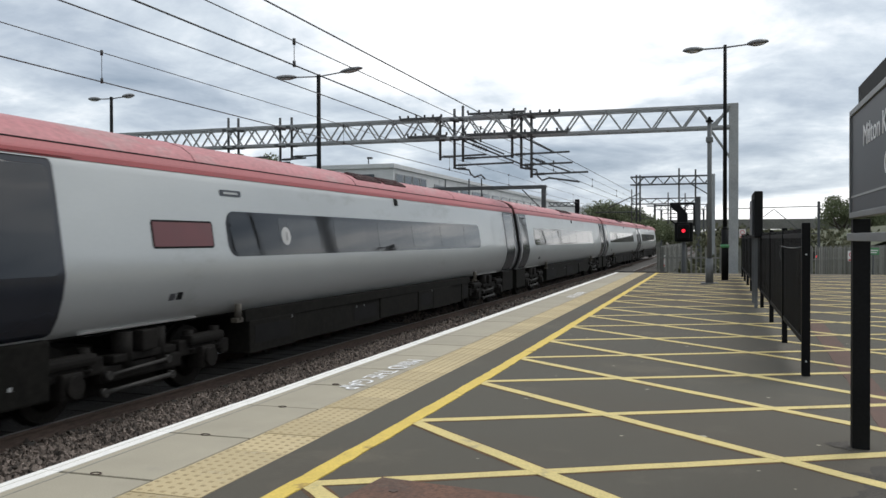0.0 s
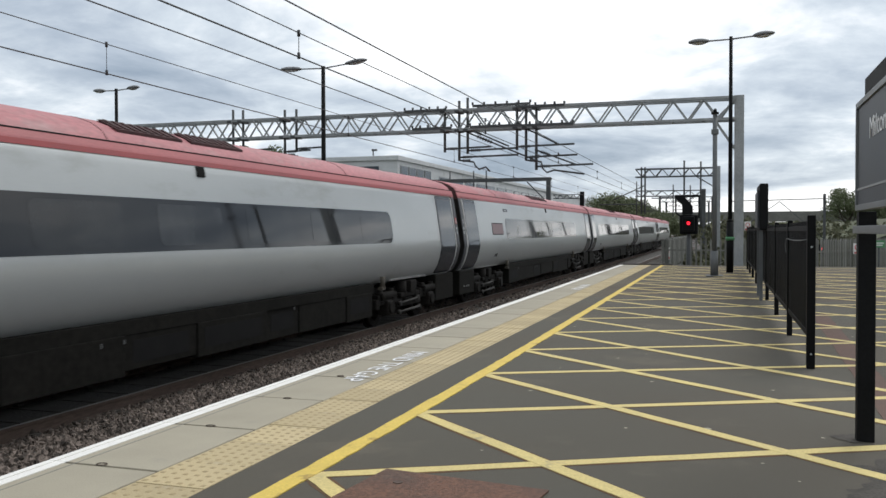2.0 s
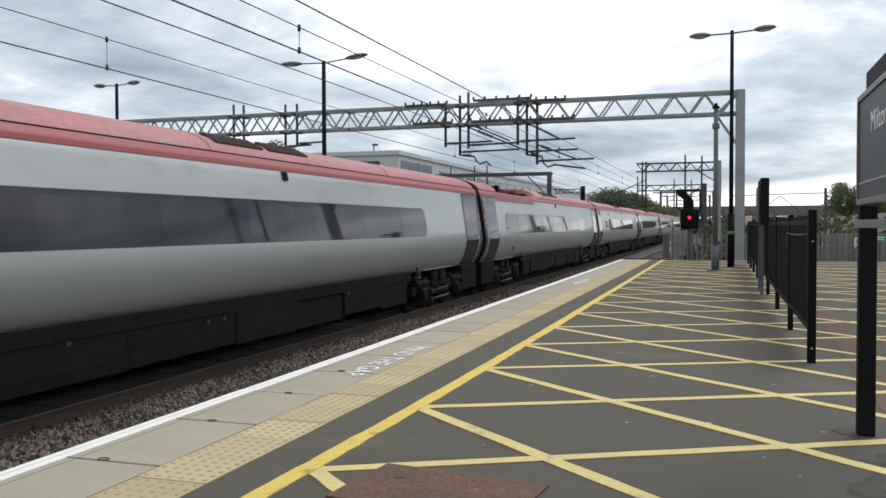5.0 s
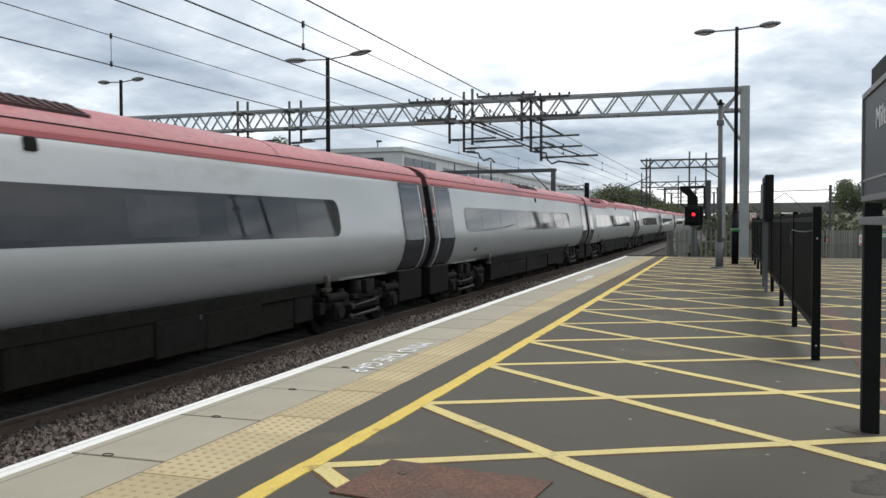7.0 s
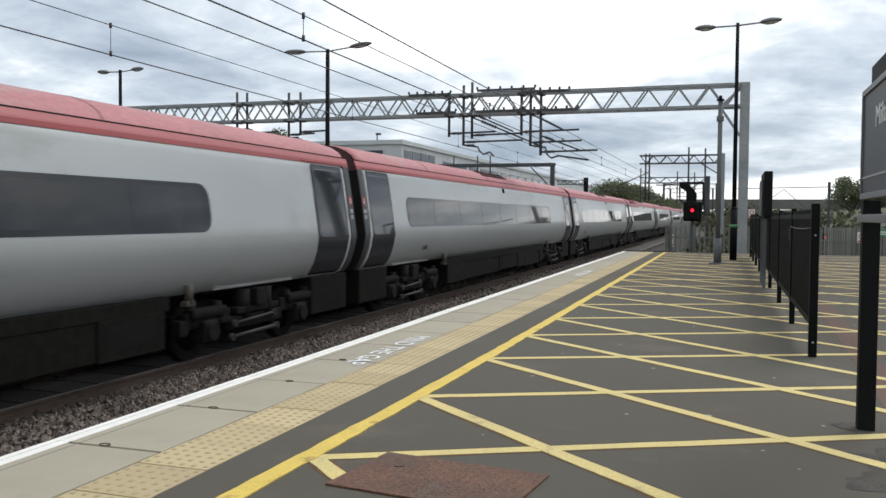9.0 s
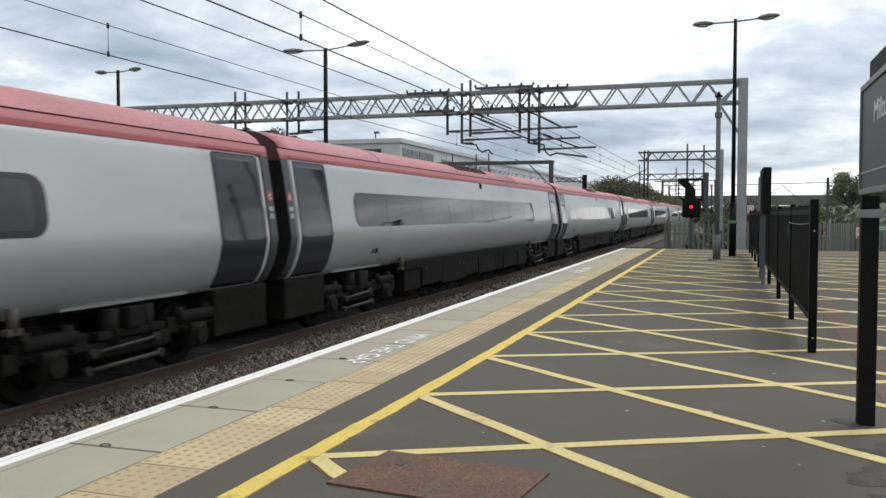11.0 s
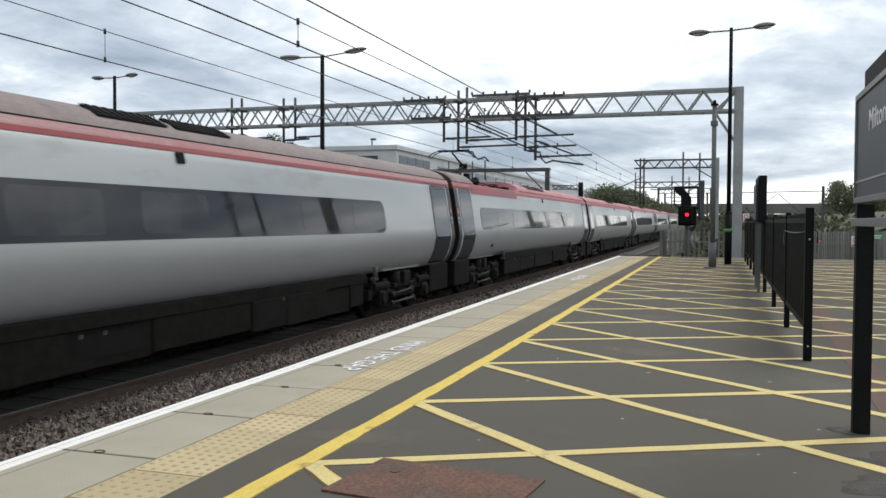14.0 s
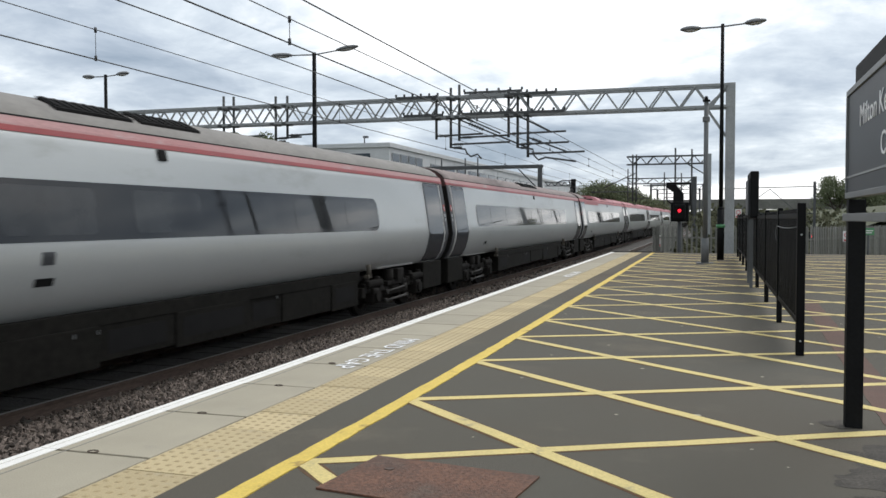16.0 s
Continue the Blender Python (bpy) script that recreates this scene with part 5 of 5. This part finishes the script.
for i in range(9):
    a0, a1 = math.pi * i / 9, math.pi * (i + 1) / 9
    vs = [bm.verts.new((math.cos(a) * 0.12, y, 1.38 + math.sin(a) * 0.12)) for a, y in ((a0, -0.20), (a1, -0.20), (a1, -0.40), (a0, -0.40))]
    bm.faces.new(vs)
bmesh.ops.solidify(bm, geom=bm.faces[:], thickness=0.008)
part("hood", bm, M_BLACKPAINT, head)
bm = bm_new()
box(bm, -0.46, 0.36, -0.05, 0.05, 2.30, 2.37)
for x in (-0.44, 0.34):
    angle_bar(bm, (x, 0, 1.55 if x > 0 else 1.75), (x, 0, 2.32), 0.05, 0.05)
angle_bar(bm, (-0.44, 0, 1.75), (-0.25, 0, 1.60), 0.05, 0.05)
part("bracket", bm, M_BLACKPAINT, sig)
bm = bm_new()
vs0 = [(-0.43, 2.295), (-0.13, 2.295), (0.13, 1.98), (0.13, 1.685), (-0.22, 1.685), (-0.22, 2.02), (-0.40, 2.16)]
a = [bm.verts.new((x, -0.08, z)) for x, z in vs0]; b = [bm.verts.new((x, 0.06, z)) for x, z in vs0]
bm.faces.new(a[::-1]); bm.faces.new(b)
for i in range(len(a)):
    bm.faces.new((a[i], a[(i + 1) % len(a)], b[(i + 1) % len(a)], b[i]))
bmesh.ops.recalc_face_normals(bm, faces=bm.faces)
part("route_indicator", bm, M_BLACKPAINT, sig)


def pale_bm():
    bm = bm_new()
    box(bm, -0.034, 0.034, -0.012, 0.012, 0.0, 2.05)
    t = [bm.verts.new(p) for p in ((-0.034, -0.012, 2.052), (0.034, -0.012, 2.052), (0.034, 0.012, 2.052), (-0.034, 0.012, 2.052))]
    c = bm.verts.new((0, 0, 2.16))
    for i in range(4):
        bm.faces.new((t[i], t[(i + 1) % 4], c))
    return bm


def palisade(x0, y0, x1, y1, zb, label):
    f = thing("palisade_fence", label, "fence", "palisade fences", (x0, y0, zb), math.degrees(math.atan2(y1 - y0, x1 - x0)))
    L = math.hypot(x1 - x0, y1 - y0)
    for z in (0.45, 1.7):
        bm = bm_new(); box(bm, 0, L, 0.014, 0.05, z - 0.03, z + 0.03); part("rail", bm, M_PALISADE, f)
    n = int(L / 0.17)
    for i in range(n):
        link_mesh("pale", shared(("pale",), pale_bm), M_PALISADE, f, loc=(0.08 + i * 0.17, 0, 0))
    for i in range(int(L / 2.7) + 1):
        bm = bm_new(); box(bm, i * 2.7 - 0.04, i * 2.7 + 0.04, 0.055, 0.14, 0, 2.1); part("post", bm, M_PALISADE, f)


palisade(-2.10, 33.0, 0.9, 33.0, -1.30, "grey steel palisade fence beyond the platform's end")
palisade(0.9, 33.0, 14.0, 36.0, -1.30, "grey steel palisade fence beyond the platform's end")
palisade(3.0, 31.0, 9.0, 44.0, -1.30, "grey steel palisade fence running beside the line")
palisade(-2.10, 33.05, -2.2, 60.0, -1.30, "grey steel palisade fence beside the track")


def plate_sign(x, y, z, w, h, mats, label, post_to=None):
    s = thing("warning_sign", label, "sign", loc=(x, y, z))
    bm = bm_new(); box(bm, -w / 2, w / 2, -0.008, 0.008, -h / 2, h / 2, 0.002); part("plate", bm, mats[0], s)
    bm = bm_new()
    if mats[1] is M_SIGRED:
        n = 20
        o = [bm.verts.new((math.cos(a) * w * 0.36, -0.012, h * 0.12 + math.sin(a) * w * 0.36)) for a in np.linspace(0, 6.2832, n + 1)[:-1]]
        i_ = [bm.verts.new((math.cos(a) * w * 0.26, -0.012, h * 0.12 + math.sin(a) * w * 0.26)) for a in np.linspace(0, 6.2832, n + 1)[:-1]]
        for k in range(n):
            bm.faces.new((o[k], o[(k + 1) % n], i_[(k + 1) % n], i_[k]))
        box(bm, -w * 0.4, w * 0.4, -0.012, -0.009, -h * 0.46, -h * 0.30)
    else:
        box(bm, -w * 0.4, w * 0.4, -0.012, -0.009, h * 0.05, h * 0.2)
        box(bm, -w * 0.3, w * 0.3, -0.012, -0.009, -h * 0.25, -h * 0.1)
    part("marking", bm, mats[1], s)
    bm = bm_new(); tube(bm, (0, 0.03, -1.3 - z), (0, 0.03, h / 2), 0.025, 8); part("post", bm, M_GALVDARK, s)


plate_sign(0.74, 31.2, 1.28, 0.21, 0.30, (M_SIGWHITE, M_SIGRED), "white plate with a red prohibition ring")
plate_sign(4.27, 32.0, 0.50, 0.27, 0.36, (M_SIGWHITE, M_SIGRED), "white plate with a red prohibition ring")
plate_sign(4.95, 32.2, 0.66, 0.36, 0.24, (M_GREEN, M_SIGWHITE), "small green and white plate")
plate_sign(-2.05, 34.0, 0.25, 0.10, 0.45, (M_SIGWHITE, M_SIGRED), "small white marker plate")
rl = thing("ground_signal", "small black ground signal showing red", "signal", loc=(3.2, 32.5, -1.3))
bm = bm_new(); tube(bm, (0, 0, 0), (0, 0, 1.7), 0.05, 8); part("post", bm, M_GALVDARK, rl)
bm = bm_new(); box(bm, -0.11, 0.11, -0.1, 0.1, 1.6, 1.95, 0.03); part("housing", bm, M_BLACKPAINT, rl)
bm = bm_new(); tube(bm, (0, -0.125, 1.78), (0, -0.10, 1.78), 0.045, 12); part("red_lamp", bm, M_REDLAMP, rl, "glowing red aspect")
mast = thing("overhead_mast", "grey steel mast with a wire bracket", "mast", loc=(5.85, 58, -1.3))
bm = bm_new(); box(bm, -0.075, 0.075, -0.075, 0.075, 0, 4.7); part("column", bm, M_GALVDARK, mast)
bm = bm_new()
tube(bm, (0, 0, 4.4), (-5.5, 0, 4.3), 0.03, 6); tube(bm, (0, 0, 1.9), (-2.6, 0, 4.25), 0.025, 6); tube(bm, (-2.6, 0, 4.25), (-4.9, 0, 2.5), 0.025, 6); tube(bm, (0, 0, 2.7), (-5.5, 0, 2.8), 0.025, 6)
part("bracket", bm, M_GALVDARK, mast)

# ================= building behind the train =================
BX, BY, BZ = -33.3, 86.0, 10.1
bld = thing("warehouse", "long pale metal-clad building with dark strip windows", "building", loc=(BX, BY, -1.36))
bm = bm_new(); box(bm, -40, 0, 0, 150, 0, BZ); part("wall", bm, M_CLAD, bld)
bm = bm_new(); box(bm, -40.2, 0.2, -0.2, 150.2, BZ, BZ + 0.5, 0.05); part("roof", bm, M_CLAD, bld, "grey roof edge")
bm = bm_new()
for i in range(8):
    box(bm, -40 + i * 5.0, -39.94 + i * 5.0, -0.05, -0.002, 0.4, BZ - 0.05)
for i in range(19):
    box(bm, 0.002, 0.04, i * 8.0, i * 8.0 + 0.08, 0.4, BZ - 0.05)
tagged(part("cladding_rib", bm, M_CLAD, bld), kind="stuff")
for i in range(13):
    bm = bm_new(); box(bm, 0.02, 0.10, 14 + i * 5.6, 18.4 + i * 5.6, 7.4, 9.2, 0.02)
    w = part("window", bm, M_CLADDARK, bld)
    bm = bm_new(); box(bm, 0.101, 0.115, 14.2 + i * 5.6, 18.2 + i * 5.6, 7.55, 9.05); part("pane", bm, M_BLDGLASS, w)
for i in range(4):
    bm = bm_new(); box(bm, 0.02, 0.10, 0.8 + i * 2.6, 3.1 + i * 2.6, 8.4, 9.6, 0.02)
    w = part("window", bm, M_CLADDARK, bld)
    bm = bm_new(); box(bm, 0.101, 0.115, 1.0 + i * 2.6, 2.9 + i * 2.6, 8.5, 9.5); part("pane", bm, M_BLDGLASS, w)
bm = bm_new(); tube(bm, (-3.0, 0.5, BZ + 0.5), (-3.0, 0.5, BZ + 1.2), 0.07, 8); box(bm, -3.1, -2.6, 0.3, 0.7, BZ + 1.1, BZ + 1.3)
part("roof_camera", bm, M_GALVDARK, bld)
bm = bm_new()
for x in (-10, -5.5):
    box(bm, x, x + 3.4, -0.12, -0.055, 8.2, 9.5, 0.02)
part("front_window", bm, M_BLDGLASS, bld)

# ================= road bridge and distance =================
br = thing("road_bridge", "long grey concrete road bridge over the railway", "bridge", loc=(0, 195, -2.0))
bm = bm_new(); box(bm, -45, 120, -5, 5, 5.1, 6.0, 0.05); part("deck", bm, M_BRIDGE, br)
bm = bm_new(); box(bm, -45, 120, -5.25, -5.002, 5.0, 7.1, 0.05); part("parapet", bm, M_BRIDGE, br)
for x in (-26, -13, 3, 16, 29, 42, 56, 70):
    bm = bm_new(); box(bm, x - 0.6, x + 0.6, -4.5, 4.5, 0, 5.1, 0.05); part("pier", bm, M_BRIDGE, br)
bm = bm_new(); box(bm, -45, -28, -5.5, 12, 0, 5.0); part("abutment", bm, M_BRIDGE, br)
for x in (8, 34, 58):
    bm = bm_new(); tube(bm, (x, 0, 6), (x, 0, 8.6), 0.06, 6); part("post", bm, M_GALVDARK, br)



def bank(name, pts, y0, y1, label):
    bm = bm_new()
    n = 14
    rings = []
    for i in range(n + 1):
        y = y0 + (y1 - y0) * i / n
        k = 1 + 0.12 * math.sin(i * 1.7)
        rings.append([bm.verts.new((x + 0.4 * math.sin(i * 2.3 + x), y, -1.36 + (z + 1.36) * k)) for x, z in pts])
    for u, v in zip(rings[:-1], rings[1:]):
        for i in range(len(pts) - 1):
            bm.faces.new((u[i], u[i + 1], v[i + 1], v[i])).smooth = True
    bmesh.ops.recalc_face_normals(bm, faces=bm.faces)
    tagged(part(name, bm, M_GROUND), label, "bank", kind="structure")


bank("embankment", [(5.0, -1.37), (9.0, -0.2), (15.0, 1.9), (24.0, 2.6), (60.0, 2.4), (61.0, -1.37)], 74, 186, "grassy bank rising to the road bridge")
bank("distant_bank", [(-90.0, -1.37), (-89.0, 2.0), (0.0, 2.6), (30.0, 3.4), (200.0, 3.2), (201.0, -1.37)], 246, 262, "low green rise beyond the bridge")

rt = random.Random(5)


def leaf_cloud(n, blobs, size):
    """Many small leaf quads, gathered round uneven centres."""
    vs, fs = [], []
    for _ in range(n):
        c, r = rt.choice(blobs)
        d = Vector((rt.gauss(0, 1), rt.gauss(0, 1), rt.gauss(0, 1))).normalized() * r * (rt.random() ** 0.45)
        p = Vector(c) + Vector((d.x, d.y, d.z * 0.85))
        q = Euler((rt.uniform(0, 6.3), rt.uniform(0, 6.3), rt.uniform(0, 6.3))).to_matrix()
        s = size * rt.uniform(0.6, 1.4)
        i = len(vs)
        vs += [tuple(p + q @ Vector(o)) for o in ((-s, -s * 0.6, 0), (s, -s * 0.6, 0.1 * s), (s * 0.7, s * 0.6, 0), (-s * 0.6, s * 0.7, 0.15 * s))]
        fs.append((i, i + 1, i + 2, i + 3))
    return vs, fs


def tree(x, y, h, w, n=1500, size=0.10, base=-1.36, mat=None, label="dark green leafy tree in the distance"):
    t = thing("tree", label, "tree", "trees", (x, y, base))
    bm = bm_new()
    tube(bm, (0, 0, 0), (0, 0, h * 0.45), 0.035 * h, 8, 0.022 * h)
    tips = []
    for i in range(7):
        a = i * 2.4 + rt.random()
        z = h * rt.uniform(0.25, 0.5)
        e = Vector((math.cos(a) * w * 0.34, math.sin(a) * w * 0.34, h * rt.uniform(0.5, 0.85)))
        tube(bm, (0, 0, z), e, 0.014 * h, 6, 0.005 * h)
        tips.append(e)
    part("trunk", bm, M_BARK, t)
    blobs = [(e, w * rt.uniform(0.16, 0.27)) for e in tips] + [(Vector((rt.uniform(-0.2, 0.2) * w, rt.uniform(-0.2, 0.2) * w, h * rt.uniform(0.55, 0.88))), w * rt.uniform(0.13, 0.24)) for _ in range(8)]
    vs, fs = leaf_cloud(n, blobs, size)
    me = bpy.data.meshes.new("crown"); me.from_pydata(vs, [], fs)
    link_mesh("crown", me, mat or M_LEAF, t)


for x, y, h, w in ((-13.4, 114, 7.3, 7), (-12.4, 120, 6.9, 8), (-15.2, 124, 7.6, 7), (-11.5, 126, 6.4, 7.5), (-12.5, 140, 6.2, 8), (-10.5, 150, 5.8, 8), (-13.0, 152, 6.4, 9)):
    tree(x, y, h, w, 9000)
for x, y, h, w in ((18.5, 150, 9.6, 8), (22.5, 152, 9.2, 6.5), (27.0, 156, 9.0, 8)):
    tree(x, y, h, w, 9000)
for x, y, h, w in ((-40.7, 70, 11.7, 4.5), (-45.2, 70, 11.3, 5), (-43.2, 71, 11.0, 4), (-38.2, 70, 10.4, 4)):
    tree(x, y, h, w, 8000, 0.075)


def scrub(x0, x1, y0, y1, h, n, label):
    blobs = [(Vector((rt.uniform(x0, x1), rt.uniform(y0, y1), -1.36 + rt.uniform(0.1, 0.5) * h)), h * rt.uniform(0.3, 0.6)) for _ in range(60)]
    vs, fs = leaf_cloud(n, blobs, 0.16)
    me = bpy.data.meshes.new("scrub"); me.from_pydata(vs, [], fs)
    tagged(link_mesh("scrub", me, M_SCRUB), label, "bushes", kind="stuff")


scrub(-1.2, 26, 62, 130, 4.2, 26000, "dull green and brown scrub beside the line")
scrub(7, 34, 45, 75, 2.2, 16000, "dull green and brown scrub beside the line")
scrub(-2.0, 5, 38, 60, 1.6, 14000, "low weeds behind the palisade fence")

treeline = []
for i in range(90):
    x = -60 + i * 2.6
    treeline.append((Vector((x, 235 + rt.uniform(-8, 8), rt.uniform(-0.5, 2.6))), rt.uniform(2.2, 3.6)))
vs, fs = leaf_cloud(24000, treeline, 0.4)
me = bpy.data.meshes.new("distant_woods"); me.from_pydata(vs, [], fs)
tagged(link_mesh("distant_woods", me, M_SCRUB), "dull green belt of trees beyond the bridge", "woods", kind="stuff")

# ================= paving pieces =================
slab_me = shared(("coping_slab",), lambda: box(bm_new(), X_EDGE, X_SLAB - 0.006, 0.009, 0.863, -0.10, 0.0, 0.006))
groove_me = shared(("groove",), lambda: box(bm_new(), X_EDGE + 0.168, X_EDGE + 0.175, 0.0, 0.871, 0.0, 0.001))
white_me = shared(("white_line",), lambda: box(bm_new(), X_EDGE + 0.012, X_EDGE + 0.118, 0.0, 0.871, 0.0, 0.003))
seam_me = shared(("paint_seam",), lambda: box(bm_new(), X_EDGE + 0.057, X_EDGE + 0.060, 0.0, 0.871, 0.003, 0.0036))
for i in range(-11, 29):
    y = 3.375 + 0.875 * i
    if y + 0.875 > Y1:
        break
    s = link_mesh("coping_slab", slab_me, M_SLAB, platform, loc=(0, y, rt.uniform(-0.0015, 0.001)))
    link_mesh("groove", groove_me, M_CONCRETE, s, "shallow groove beside the white line" if i == -11 else "")
    line = link_mesh("white_line", white_me, M_WHITE, s, "worn white painted edge line" if i == -11 else "")
    link_mesh("paint_seam", seam_me, M_SLAB, line, "thin bare seam in the paint" if i == -11 else "")


def tactile_bm():
    bm = bm_new()
    box(bm, 0.003, 0.357, 0.003, 0.397, -0.06, 0.0, 0.003)
    for i in range(6):
        for j in range(6):
            x, y = 0.03 + i * 0.06, 0.035 + j * 0.066
            lo = [bm.verts.new((x + dx * 0.012, y + dy * 0.012, 0.0)) for dx, dy in ((-1, -1), (1, -1), (1, 1), (-1, 1))]
            hi = [bm.verts.new((x + dx * 0.008, y + dy * 0.007, 0.0026)) for dx, dy in ((-1, -1), (1, -1), (1, 1), (-1, 1))]
            bm.faces.new(hi).material_index = 1
            for q in range(4):
                bm.faces.new((lo[q], lo[(q + 1) % 4], hi[(q + 1) % 4], hi[q])).material_index = 1
    return bm


tile_me = shared(("tactile_tile",), tactile_bm)
tile_me.materials.append(M_TACTILE)
tile_me.materials.append(M_BLISTER)
for i in range(-22, 67):
    y = 2.0 + 0.4 * i
    link_mesh("tactile_tile", tile_me, M_TACTILE, platform, loc=(X_SLAB, y, rt.uniform(-0.003, 0.001)))
for y in (7.46, 17.9):
    text_mesh("platform_lettering", "MIND THE GAP", 0.235, M_LETTER, platform, Matrix.Translation((-2.69, y, 0.0035)) @ pose(0, 0, 0, 0, 0, -90), "white painted warning words", extrude=0.0005)


# ================= movement =================
DRIFT_T = (0, 0.5, 1, 1.5, 2, 2.5, 3, 3.5, 4, 5, 6.5, 7, 7.5, 8, 8.5, 9, 10.2, 11.5, 12, 12.5, 13, 13.5, 14, 14.5, 15, 15.5, 16)
DRIFT = (0.11, 0.0, 0.22, 0.15, 0.2, 0.0, -0.28, -0.28, 0.08, 0.0, -0.10, 0.16, 0.0, -0.2, -0.24, 0.14, 0.1, 0.18, 0.24, -0.22, 0.1, 0.14, 0.14, 0.08, 0.08, -0.08, 0.18)


def run(t):
    """How far the train has gone along the line: it gathers speed, a little unevenly."""
    return 5.689 + 7.9337 * t + 0.11141 * t ** 2 + 0.000974 * t ** 3 + float(np.interp(t, DRIFT_T, DRIFT))


def motions():
    ts = [i * 0.5 for i in range(33)]
    for k, co in COACHES:
        walk(co, [(t, pose(TRACKS[1], run(t) - (k - 4) * P, RAIL)) for t in ts])
    step = 2 * math.pi * 0.46 / 4.6
    n = int((run(16.0) - run(0)) / step) + 1
    fine = np.linspace(0, 16, 4000)
    dist = np.array([run(t) - run(0) for t in fine])
    times = sorted({round(float(np.interp(i * step, dist, fine)) * FPS) / FPS for i in range(n)} | {0.0, 16.0})
    for w, dy in WHEELS:
        walk(w, [(t, pose(0, dy, 0.46) @ Matrix.Rotation(-(run(t) - run(0)) / 0.46, 4, "X")) for t in times])


motions()
